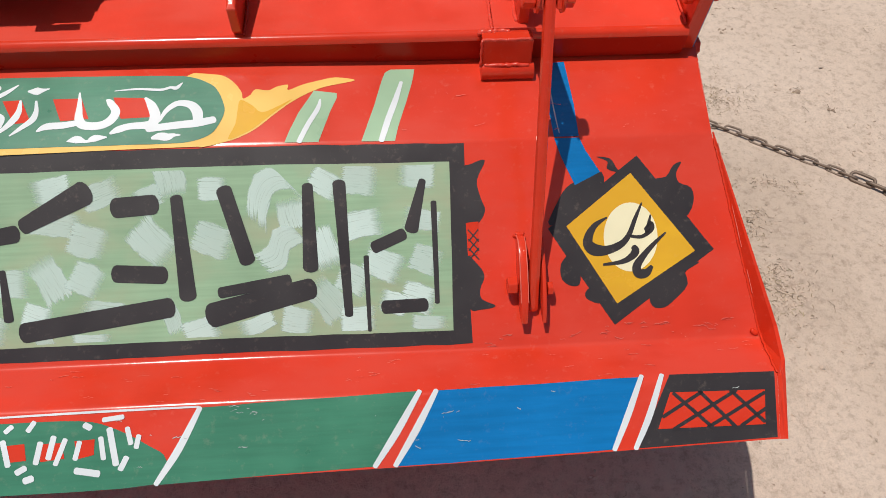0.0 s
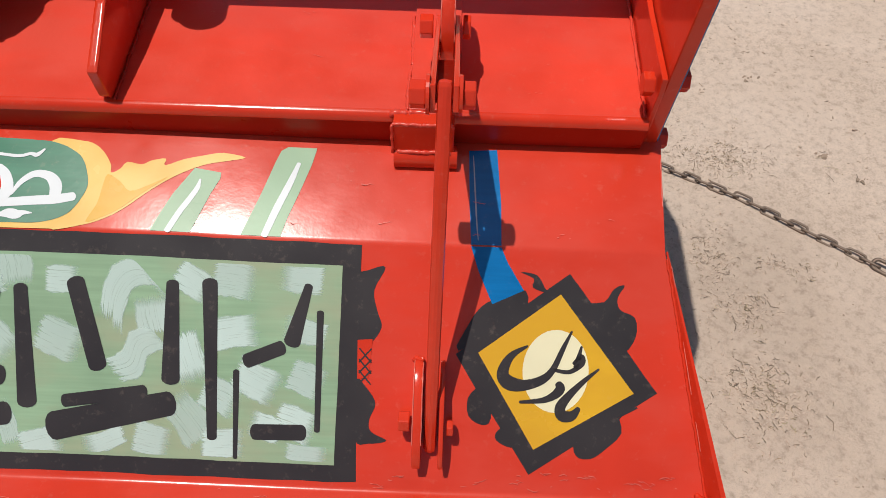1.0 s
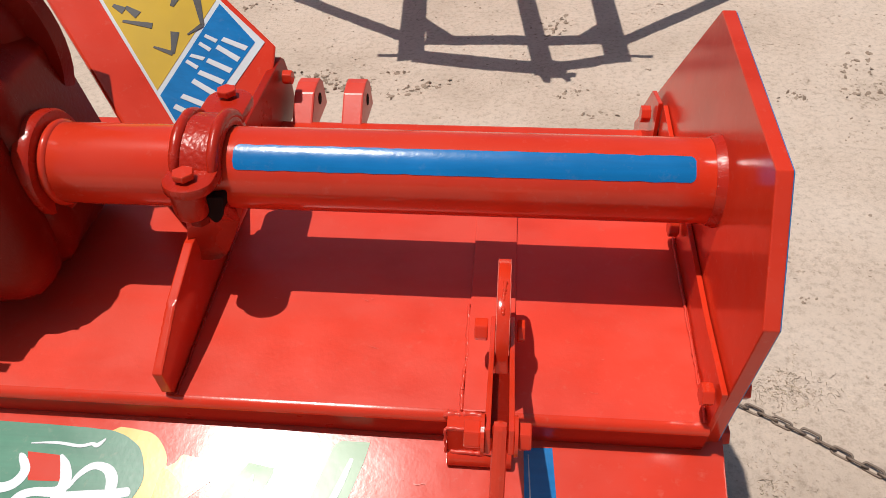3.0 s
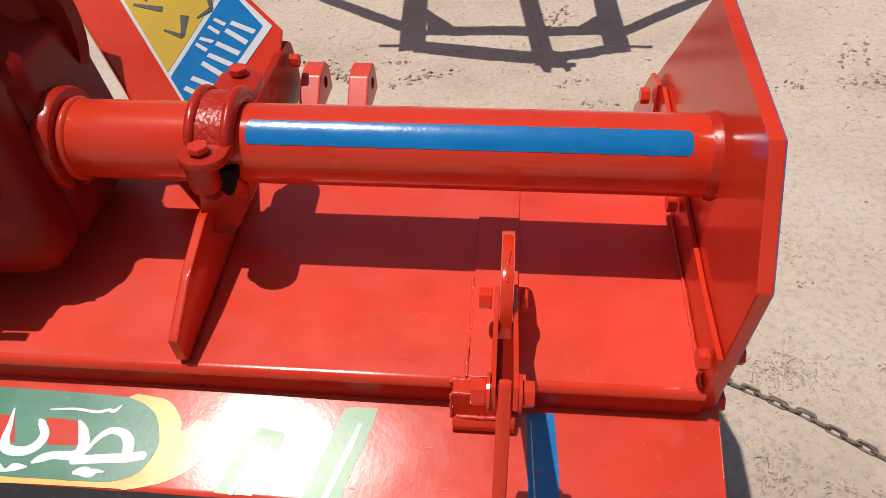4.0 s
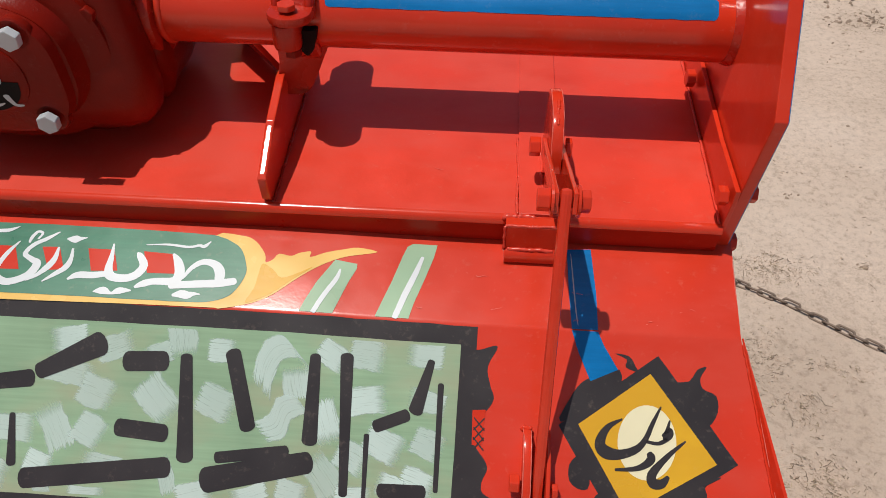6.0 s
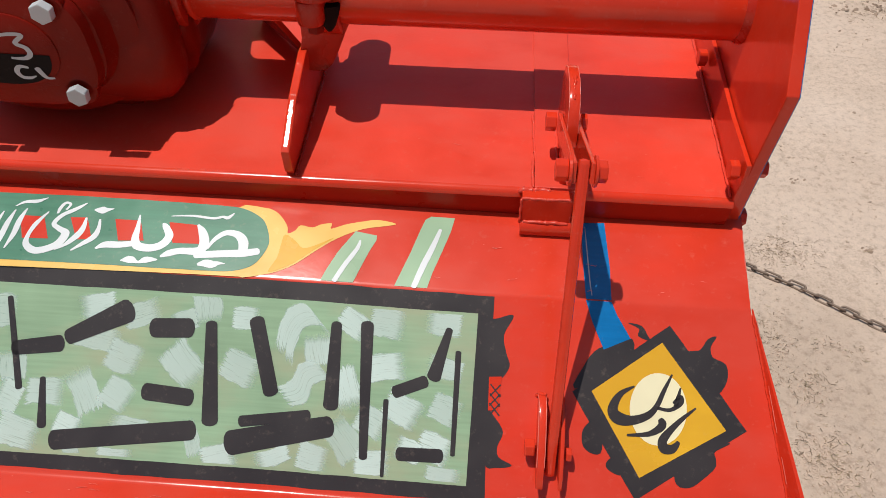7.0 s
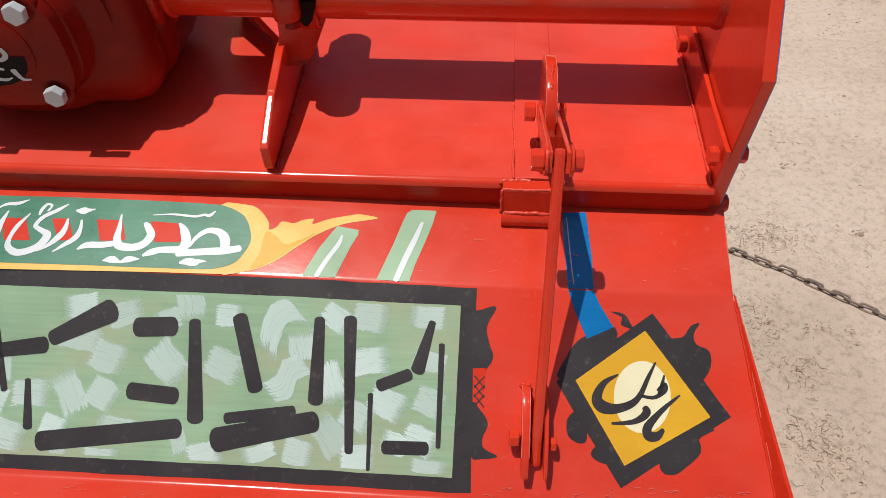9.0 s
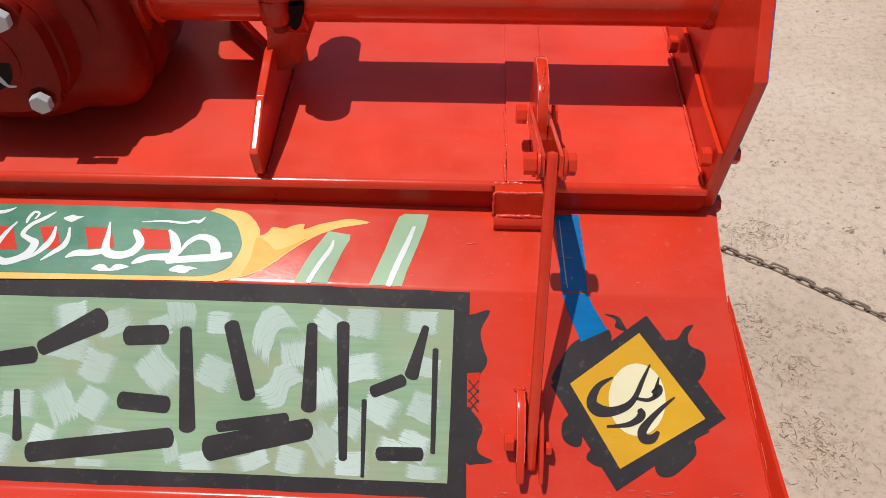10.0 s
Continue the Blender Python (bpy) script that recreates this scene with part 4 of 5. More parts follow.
part("flame_shade", flat(TOP, spline([(-0.205, 0.752), (-0.190, 0.744), (-0.178, 0.734), (-0.160, 0.741), (-0.140, 0.752), (-0.162, 0.734), (-0.186, 0.713), (-0.203, 0.703), (-0.218, 0.698), (-0.210, 0.718), (-0.208, 0.738)], 3), 1.8), YELLOW, board, "deeper yellow brush stroke")
part("cartouche", flat(TOP, dense(spline([(-0.614, 0.791), (-0.454, 0.792), (-0.327, 0.790), (-0.295, 0.789), (-0.271, 0.787), (-0.251, 0.780), (-0.237, 0.770), (-0.228, 0.754), (-0.224, 0.737), (-0.229, 0.721), (-0.239, 0.706), (-0.259, 0.697), (-0.288, 0.694), (-0.347, 0.694), (-0.459, 0.694), (-0.572, 0.693)], 4, False) + [(-0.70, 0.697), (-0.70, 0.7955)], 0.03), 2, 0.0006), GREEN, board, "dark green painted cartouche")
for quad in ([(-0.567, 0.758), (-0.534, 0.758), (-0.518, 0.726), (-0.553, 0.725)], [(-0.498, 0.759), (-0.475, 0.760), (-0.460, 0.729), (-0.480, 0.727)], [(-0.437, 0.760), (-0.402, 0.760), (-0.390, 0.731), (-0.424, 0.729)], [(-0.363, 0.760), (-0.322, 0.758), (-0.314, 0.731), (-0.351, 0.730)]):
    part("red_patch", flat(TOP, quad, 2.5), RED_BOARD, board)
part("stripe", flat(TOP, [(-0.113, 0.764), (-0.084, 0.760), (-0.084, 0.753), (-0.092, 0.735), (-0.100, 0.712), (-0.107, 0.6915), (-0.149, 0.6915), (-0.143, 0.708), (-0.132, 0.733)], 1), SAGE_LIGHT, board, "pale sage green stripe")
part("stripe", flat(TOP, [(-0.015, 0.794), (0.017, 0.794), (0.013, 0.774), (0.004, 0.745), (-0.007, 0.712), (-0.012, 0.6915), (-0.054, 0.6915), (-0.047, 0.712), (-0.037, 0.741), (-0.027, 0.775), (-0.022, 0.789)], 1), SAGE_LIGHT, board, "pale sage green stripe")
part("stripe_light", brush(TOP, [(x, y, w * W) for x, y, w in [(-0.105, 0.751, 3), (-0.108, 0.738, 8), (-0.121, 0.714, 9), (-0.131, 0.692, 9)]], 2), WHITE, board)
part("stripe_light", brush(TOP, [(x, y, w * W) for x, y, w in [(-0.001, 0.775, 6), (-0.009, 0.750, 10), (-0.019, 0.723, 11), (-0.029, 0.692, 10)]], 2), WHITE, board)


for k, line in enumerate(([(-0.237, 0.725, 16), (-0.257, 0.721, 18), (-0.279, 0.719, 17), (-0.316, 0.715, 16)],
             [(-0.303, 0.725, 4), (-0.296, 0.739, 9), (-0.283, 0.749, 13), (-0.267, 0.747, 16), (-0.258, 0.737, 18), (-0.256, 0.723, 16)],
             [(-0.323, 0.758, 5), (-0.315, 0.748, 15), (-0.309, 0.732, 18), (-0.314, 0.721, 18), (-0.339, 0.719, 15), (-0.352, 0.715, 15), (-0.361, 0.710, 6)],
             [(-0.310, 0.702, 7), (-0.301, 0.704, 17), (-0.292, 0.703, 17), (-0.285, 0.705, 9), (-0.276, 0.705, 2)],
             [(-0.405, 0.768, 3), (-0.403, 0.749, 9), (-0.402, 0.733, 14), (-0.396, 0.723, 18), (-0.378, 0.721, 18), (-0.364, 0.727, 17), (-0.358, 0.740, 15), (-0.366, 0.753, 12), (-0.370, 0.757, 5)],
             [(-0.402, 0.726, 13), (-0.420, 0.723, 15), (-0.439, 0.722, 15), (-0.450, 0.716, 5)],
             [(-0.412, 0.701, 3), (-0.401, 0.703, 17), (-0.389, 0.700, 6), (-0.379, 0.704, 15), (-0.365, 0.705, 3)],
             [(-0.457, 0.758, 4), (-0.455, 0.744, 8), (-0.458, 0.732, 12), (-0.470, 0.721, 9), (-0.482, 0.711, 3)],
             [(-0.468, 0.772, 5), (-0.458, 0.772, 18), (-0.451, 0.773, 9), (-0.443, 0.775, 2)],
             [(-0.476, 0.759, 4), (-0.476, 0.744, 10), (-0.481, 0.732, 13), (-0.492, 0.719, 8), (-0.504, 0.711, 3)],
             [(-0.482, 0.781, 3), (-0.495, 0.771, 9), (-0.510, 0.761, 9), (-0.517, 0.748, 9), (-0.507, 0.741, 11), (-0.497, 0.735, 15), (-0.501, 0.721, 16), (-0.513, 0.712, 16), (-0.530, 0.708, 16), (-0.544, 0.716, 12), (-0.546, 0.729, 8), (-0.541, 0.747, 9), (-0.530, 0.765, 3)],
             [(-0.517, 0.764, 4), (-0.516, 0.772, 7), (-0.511, 0.780, 6), (-0.504, 0.778, 5), (-0.507, 0.770, 4)],
             [(-0.538, 0.786, 2), (-0.551, 0.780, 9), (-0.567, 0.778, 7), (-0.578, 0.771, 2)],
             [(-0.561, 0.768, 3), (-0.565, 0.751, 10), (-0.566, 0.730, 10), (-0.571, 0.709, 3)],
             [(-0.576, 0.765, 3), (-0.580, 0.746, 10), (-0.582, 0.725, 11), (-0.587, 0.708, 10), (-0.604, 0.703, 9)],
             [(-0.591, 0.762, 3), (-0.595, 0.745, 8), (-0.598, 0.732, 9), (-0.601, 0.717, 9)],
             [(-0.362, 0.769, 2), (-0.333, 0.771, 5), (-0.306, 0.769, 6), (-0.293, 0.772, 6), (-0.286, 0.771, 8), (-0.279, 0.778, 3)])):
    part("lettering", brush(TOP, [(x, y, w * W) for x, y, w in line], 2.8 + 0.05 * k), WHITE, board, "white hand-painted lettering")

# painted lower band
part("band_green", flat(BAND, dense([(-0.251, 0.417), (0.004, 0.424), (-0.052, 0.352), (-0.302, 0.345)], 0.03), 1, 0.0006), GREEN, board, "dark green painted block")
part("band_blue", flat(BAND, dense([(0.026, 0.424), (0.274, 0.427), (0.237, 0.356), (-0.026, 0.351)], 0.03), 1, 0.0006), BLUE, board, "bright blue painted block")
for line in ([(-0.252, 0.417, 8), (-0.277, 0.378, 12), (-0.303, 0.346, 8)], [(0.005, 0.424, 8), (-0.023, 0.386, 12), (-0.051, 0.352, 8)], [(0.025, 0.424, 8), (-0.001, 0.386, 12), (-0.027, 0.352, 8)],
             [(0.275, 0.428, 8), (0.256, 0.391, 11), (0.236, 0.356, 8)], [(0.300, 0.428, 8), (0.282, 0.389, 11), (0.262, 0.356, 8)]):
    part("band_stripe", brush(BAND, [(x, y, w * W) for x, y, w in line], 2), WHITE, board, "slanting white painted stripe")
part("net_frame", flat(BAND, [(0.310, 0.428), (0.441, 0.426), (0.438, 0.3595), (0.266, 0.356)], 1), BLACK, board, "black painted frame")
part("net_ground", flat(BAND, [(0.309, 0.410), (0.427, 0.408), (0.424, 0.373), (0.291, 0.374)], 2), RED, board)
for line in ([(0.313, 0.409, 6), (0.359, 0.372, 6)], [(0.345, 0.410, 6), (0.387, 0.372, 6)], [(0.384, 0.409, 6), (0.423, 0.376, 6)], [(0.298, 0.386, 6), (0.348, 0.409, 6)], [(0.310, 0.373, 6), (0.391, 0.409, 6)], [(0.352, 0.373, 6), (0.426, 0.405, 6)], [(0.394, 0.373, 6), (0.426, 0.389, 6)]):
    part("net_line", brush(BAND, [(x, y, w * W) for x, y, w in line], 3, 1), BLACK, board)
part("band_cartouche", flat(BAND, dense(spline([(-0.485, 0.411), (-0.389, 0.410), (-0.347, 0.400), (-0.311, 0.383), (-0.292, 0.370), (-0.304, 0.346), (-0.484, 0.343)], 4, False), 0.03), 1), GREEN, board, "dark green painted cartouche")
part("band_line", brush(BAND, [(x, y, w * W) for x, y, w in [(-0.485, 0.417, 3), (-0.369, 0.418, 4), (-0.253, 0.418, 3)]], 2), WHITE, board)
for quad in ([(-0.472, 0.390), (-0.451, 0.391), (-0.449, 0.375), (-0.469, 0.374)], [(-0.437, 0.390), (-0.409, 0.390), (-0.406, 0.375), (-0.433, 0.373)], [(-0.395, 0.391), (-0.372, 0.392), (-0.373, 0.377), (-0.391, 0.374)]):
    part("red_patch", flat(BAND, quad, 1.6), RED, board)
for line in ([(-0.355, 0.401, 10), (-0.348, 0.367, 10)], [(-0.365, 0.393, 8), (-0.362, 0.373, 8)], [(-0.393, 0.363, 11), (-0.368, 0.359, 11)], [(-0.389, 0.390, 8), (-0.394, 0.374, 8)], [(-0.383, 0.406, 10), (-0.377, 0.403, 10)], [(-0.405, 0.393, 8), (-0.416, 0.370, 8)],
             [(-0.418, 0.396, 9), (-0.424, 0.376, 9)], [(-0.433, 0.391, 9), (-0.438, 0.372, 9)], [(-0.440, 0.411, 8), (-0.447, 0.403, 8)], [(-0.465, 0.408, 8), (-0.472, 0.403, 8)], [(-0.475, 0.394, 9), (-0.469, 0.371, 9)], [(-0.459, 0.364, 10), (-0.450, 0.368, 10)],
             [(-0.450, 0.356, 11), (-0.442, 0.358, 11)], [(-0.362, 0.410, 8), (-0.340, 0.412, 8)], [(-0.335, 0.401, 8), (-0.331, 0.386, 8)], [(-0.322, 0.393, 8), (-0.325, 0.382, 8)], [(-0.343, 0.362, 9), (-0.336, 0.373, 9)]):
    part("writing_bar", brush(BAND, [(x, y, w * W) for x, y, w in line], 2.4, 4), WHITE, board, "plain white painted bar")


def scuffs(at, box_, count, seed):
    """Small squiggled scratches and painted glints in the paint, in loose bunches."""
    rng = random.Random(seed)
    bm = bmesh.new()
    for _ in range(count):
        x, y = rng.uniform(box_[0], box_[1]), rng.uniform(box_[2], box_[3])
        for _ in range(rng.choice((1, 1, 2, 3))):
            px, py = x + rng.gauss(0, 0.006), y + rng.gauss(0, 0.0025)
            rows = []
            for k in range(rng.choice((2, 3, 5, 7))):
                w = rng.uniform(0.00012, 0.00042)
                q = min(max(py, box_[2]), box_[3])
                rows.append((bm.verts.new(at(px, q - w, COAT * 3.1)), bm.verts.new(at(px, q + w, COAT * 3.1))))
                px, py = px + rng.uniform(0.001, 0.003), py + rng.uniform(-0.0012, 0.0012)
            for (a, b), (c, d) in zip(rows, rows[1:]):
                bm.faces.new((a, b, d, c))
    return bm


# pale flecks: real scratches, plus highlights of bumps laid on as colour
for at, box_, count, seed, colour in ((LIP, (-0.55, 0.44, 0.425, 0.484), 42, 1, SCUFF), (PANEL, (0.09, 0.42, 0.489, 0.506), 20, 2, SCUFF), (BAND, (-0.5, 0.44, 0.356, 0.418), 16, 3, RUBBED), (TOP, (0.0, 0.39, 0.70, 0.79), 9, 4, SCUFF),
                                      (lambda x, y, lift: (x, y, deck_z(y) + lift), (-0.15, 0.36, 0.82, 0.96), 7, 5, SCUFF)):
    tagged(part("scuffing", scuffs(at, box_, count, seed), colour, board), kind="stuff")


def end_plate():
    """Triangular end plate standing up from the board's edge."""
    bm = bmesh.new()
    base = [(0.395, 0.690, 0.536), (0.4495, 0.486, 0.366), (0.4455, 0.422, 0.379), (0.4415, 0.3575, 0.3375)]
    top = [(0.3955, 0.690, 0.5375), (0.4555, 0.483, 0.395), (0.4535, 0.440, 0.386), (0.4455, 0.3565, 0.3395)]
    sides = []
    for o in (0.0, 0.005):
        sides.append(([bm.verts.new((x + o * k, y, z)) for (x, y, z), k in zip(base, (0.2, 1, 1, 1))], [bm.verts.new((x + o * k, y, z)) for (x, y, z), k in zip(top, (0.2, 1, 1, 1))]))
    for i in range(3):
        for b, t in sides:
            bm.faces.new((b[i], b[i + 1], t[i + 1], t[i]))
        for k in (0, 1):
            bm.faces.new((sides[0][k][i], sides[0][k][i + 1], sides[1][k][i + 1], sides[1][k][i]))
    for i in (0, 3):
        bm.faces.new((sides[0][0][i], sides[0][1][i], sides[1][1][i], sides[1][0][i]))
    return bm


part("end_plate", end_plate(), RED, board, "red end plate standing up from the board's edge")
part("weld_bead", bead([(0.396, 0.684, 0.533), (0.4485, 0.488, 0.369), (0.445, 0.425, 0.381)], 0.0016, 12), RED, board)
for a, b, seed in (((0.4000, 0.676, 0.5305), (0.4085, 0.648, 0.506), 71), ((0.4160, 0.616, 0.4800), (0.4270, 0.573, 0.444), 72), ((0.4330, 0.551, 0.4255), (0.4395, 0.527, 0.4055), 73), ((0.3965, 0.795, 0.5685), (0.3950, 0.740, 0.5515), 74)):
    part("worn_edge", bead([a, [(p + q) / 2 for p, q in zip(a, b)], b], 0.0007, seed), SCUFF, board, "paint rubbed pale along the edge")
part("weld_bead", bead([(0.436, 0.492, 0.374), (0.445, 0.486, 0.373)], 0.0045, 13), RED, board)

# fork that holds the foot of the link rod
for x, thick in ((0.1395, 0.009), (0.1645, 0.005)):
    outline = spline([(0.597, 0.448), (0.594, 0.462), (0.578, 0.470), (0.548, 0.458), (0.512, 0.428), (0.497, 0.404)], 4, False) + [(0.530, 0.404), (0.560, 0.424)]
    part("fork_plate", prism(outline, x - thick / 2, x + thick / 2, "x", 0.0015), RED, board, "upright red fork plate", 40)
for x in (0.1350, 0.1440):
    part("worn_edge", bead([(x, y, z) for y, z in [(0.5975, 0.448), (0.5945, 0.4625), (0.578, 0.4705), (0.563, 0.4665), (0.548, 0.4585), (0.530, 0.4440), (0.512, 0.4285)]], 0.0007, 61), SCUFF, board, "paint rubbed pale along the edge")
part("bolt", hex_bolt((0.135, 0.537, 0.432), (-1, 0, 0), 0.020, 0.012, False), RED, board)
part("nut", hex_bolt((0.1670, 0.533, 0.428), (1, 0, 0), 0.016, 0.007, False), RED, board)
part("weld_bead", bead([(0.134, 0.596, 0.452), (0.134, 0.594, 0.463), (0.145, 0.590, 0.468)], 0.003, 15), RED, board)
part("weld_bead", bead([(0.1340, 0.590, 0.448), (0.1335, 0.540, 0.409)], 0.0026, 16), RED, board)

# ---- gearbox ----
# gearbox parts wear the darkened casting red in place of deep shade
gearbox = part("gearbox", bmesh.new(), RED_CAST_SHADED, tiller, "heavy red cast gearbox with silver bolts")
GX, GY, GZ = -0.543, 0.829, 0.773
G_UP = Vector((0, -0.05, 1)).normalized()
G_OUT = Vector((0, -1, -0.05)).normalized()


def on_cover(u, v, w):
    return Vector((GX, GY, GZ)) + Vector((1, 0, 0)) * u + G_UP * v + G_OUT * w


def oval(a, b, p=2.6, n=48):
    out = []
    for i in range(n):
        t = 2 * math.pi * i / n
        c, s = math.cos(t), math.sin(t)
        out.append((a * math.copysign(abs(c) ** (2 / p), c), b * math.copysign(abs(s) ** (2 / p), s)))
    return out


def loft(sections):
    """Ovals (half width, half height, rise, depth, power) joined one behind the other."""
    bm = bmesh.new()
    rings = []
    for a, b, rise, depth, p in sections:
        rings.append([bm.verts.new(on_cover(u, v + rise, -depth)) for u, v in oval(a, b, p)])
    for r0, r1 in zip(rings, rings[1:]):
        for i in range(len(r0)):
            bm.faces.new((r0[i], r0[(i + 1) % len(r0)], r1[(i + 1) % len(r0)], r1[i]))
    bm.faces.new(rings[0])
    bm.faces.new(rings[-1])
    return bm


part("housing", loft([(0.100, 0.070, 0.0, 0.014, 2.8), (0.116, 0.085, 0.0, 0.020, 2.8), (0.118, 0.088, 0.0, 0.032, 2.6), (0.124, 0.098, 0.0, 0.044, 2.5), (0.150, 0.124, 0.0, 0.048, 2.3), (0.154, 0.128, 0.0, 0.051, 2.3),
                      (0.154, 0.128, 0.0, 0.064, 2.3), (0.150, 0.124, 0.0, 0.068, 2.3), (0.132, 0.108, -0.005, 0.076, 2.4), (0.14, 0.115, -0.01, 0.13, 2.4)]), RED_CAST_SHADED, gearbox, "", 40)


def body_shell():
    """The gear case seen in plan: a lumpy cast outline, drawn in towards its foot and its top."""
    half = [(-0.362, 1.13), (-0.352, 1.06), (-0.350, 0.985), (-0.346, 0.955), (-0.360, 0.946), (-0.352, 0.928), (-0.349, 0.905), (-0.354, 0.882), (-0.378, 0.868), (-0.425, 0.864)]
    mid = -0.535
    plan = half + [(2 * mid - x, y) for x, y in reversed(half)]
    cy = 1.0
    bm = bmesh.new()
    rings = []
    for z, k in ((0.652, 0.70), (0.664, 0.84), (0.682, 0.92), (0.71, 0.96), (0.75, 0.95), (0.80, 0.91), (0.85, 0.87), (0.885, 0.85), (0.900, 0.81), (0.912, 0.70), (0.93, 0.62), (0.99, 0.61), (1.06, 0.60), (1.08, 0.5)):
        ring = []
        for x, y in plan:
            w = 0.002 * noise.noise(Vector((x * 25, y * 25, z * 25)))
            ring.append(bm.verts.new((mid + (x - mid) * (k + w), cy + (y - cy) * (k + w) + (1 - k) * 0.03, z)))
        rings.append(ring)
    n = len(plan)
    for r0, r1 in zip(rings, rings[1:]):
        for i in range(n):
            bm.faces.new((r0[i], r0[(i + 1) % n], r1[(i + 1) % n], r1[i]))
    bm.faces.new(rings[0])
    bm.faces.new(rings[-1])
    bmesh.ops.recalc_face_normals(bm, faces=bm.faces)
    return bm


part("gear_case", body_shell(), RED_CAST_SHADED, gearbox, "lumpy cast gear case", 80)
part("drain_plug", hex_bolt((-0.40, 0.893, 0.715), (0.5, -0.85, 0), 0.016, 0.006, True, 0.2), RED_CAST_SHADED, gearbox)
part("cover", loft([(0.106, 0.078, 0.0, 0.0, 3.2), (0.110, 0.082, 0.0, 0.002, 3.2), (0.112, 0.084, 0.0, 0.018, 3.2)]), RED_CAST_SHADED, gearbox, "red cover plate", 40)
boss = part("cover_boss", loft([(0.066, 0.046, 0.0, -0.004, 2.3), (0.070, 0.050, 0.0, -0.002, 2.3), (0.070, 0.050, 0.0, 0.001, 2.3)]), RED_CAST_SHADED, gearbox, "", 40)


def boss_shape(outline, lift):
    bm = bmesh.new()
    vs = [bm.verts.new(on_cover(u, v, lift)) for u, v in outline]
    bm.faces.new(vs)
    return bm


part("black_field", boss_shape([(u - 0.004, v - 0.004) for u, v in oval(0.064, 0.044, 2.3) if v < 0.006], 0.0048), MATT_BLACK, boss, "black painted field")


def boss_stroke(rows):
    return brush(lambda x, y, lift: on_cover(x, y, 0.0056), [(u, v, w) for u, v, w in rows], 1)


part("lettering", boss_stroke([(0.008, 0.022, 0.005), (0.022, 0.024, 0.006), (0.036, 0.023, 0.006), (0.024, 0.012, 0.006), (0.035, 0.006, 0.007), (0.037, -0.003, 0.007), (0.028, -0.009, 0.006), (0.012, -0.009, 0.004)]), SILVER, boss, "silver painted figure")
part("lettering", boss_stroke([(0.026, -0.022, 0.004), (0.016, -0.021, 0.006), (0.010, -0.028, 0.007), (0.014, -0.036, 0.006), (0.024, -0.037, 0.005), (0.032, -0.034, 0.002)]), SILVER, boss, "silver painted letter")
part("lettering", boss_stroke([(0.038, -0.023, 0.008), (0.041, -0.030, 0.007), (0.046, -0.036, 0.005), (0.055, -0.036, 0.003)]), SILVER, boss, "silver painted letter")
for u, v in ((0.079, -0.058), (0.077, 0.057), (-0.077, 0.057), (-0.079, -0.058)):
    part("bolt", hex_bolt(on_cover(u, v, 0.0), G_OUT, 0.024, 0.012, False, 0.4), SILVER, gearbox, "silver painted hexagon bolt")
    part("bolt_pad", revolve([(-0.012, 0.020), (-0.002, 0.020), (0.0, 0.018)], on_cover(u, v, 0.0), G_OUT, 24), RED_CAST_SHADED, gearbox, "", 40)
for u, v in ((0.140, 0.045), (0.112, 0.088), (0.06, 0.115)):
    part("bolt", hex_bolt(on_cover(u, v + 0.01, -0.062), G_OUT, 0.018, 0.011, False, 0.3), RED_CAST_SHADED, gearbox)
part("side_neck", revolve([(0, 0.088), (0.02, 0.085), (0.035, 0.074), (0.046, 0.060), (0.050, 0.0575)], (-0.432, TY, TZ - 0.006), (1, 0, 0), 48), RED_CAST_SHADED, gearbox, "", 40)
collar = part("collar", revolve([(0, 0.055), (0.002, 0.061), (0.016, 0.0615), (0.020, 0.059), (0.021, 0.0475)], (-0.378, TY, TZ), (1, 0, 0), 64), RED_CAST, gearbox, "", 40)
part("weld_ring", revolve([(0, 0.0465), (0.002, 0.0492), (0.005, 0.0502), (0.008, 0.0490), (0.010, 0.0465)], (-0.3565, TY, TZ), (1, 0, 0), 64), RED, collar, "", 60)
part("side_neck", revolve([(0, 0.11), (0.05, 0.09), (0.08, 0.07), (0.12, 0.06)], (-0.575, TY, TZ), (-1, 0, 0), 48), RED_CAST_SHADED, gearbox, "", 40)
part("input_housing", revolve([(0, 0.10), (0.03, 0.13), (0.06, 0.135), (0.065, 0.160), (0.085, 0.163), (0.09, 0.12), (0.15, 0.07), (0.26, 0.05)], (-0.53, 1.02, 0.885), (0, 1, 0.05), 56), RED_CAST_SHADED, gearbox, "", 40)
top_lid = part("top_lid", prism([(-0.535 + 0.098 * math.cos(a), 1.005 + 0.092 * math.sin(a)) for a in [2 * math.pi * i / 36 for i in range(36)]], 1.068, 1.09, "z", 0.004), RED_CAST_SHADED, gearbox, "", 40)
for k in range(8):
    a = 2 * math.pi * (k + 0.5) / 8
    part("bolt", hex_bolt((-0.535 + 0.080 * math.cos(a), 1.005 + 0.076 * math.sin(a), 1.09), (0, 0, 1), 0.022, 0.012, False), RED, top_lid)
part("input_cover", box((-0.68, 1.075, 0.99), (-0.405, 1.20, 1.09), 0.02), RED_CAST_SHADED, gearbox, "", 40)
part("foot", box((-0.63, 0.93, 0.615), (-0.44, 1.10, 0.72), 0.02), RED_CAST_SHADED, gearbox, "", 40)

# ---- headstock brace with its painted sign, front beam, hitch lugs ----
M_N = Vector((0.3, -0.5, 0.8)).normalized()
M_0 = Vector((-0.249, 1.408, 0.748))
M_U = Vector((-0.142, 0.145, 0.145))
M_U = (M_U - M_N * M_U.dot(M_N)).normalized()
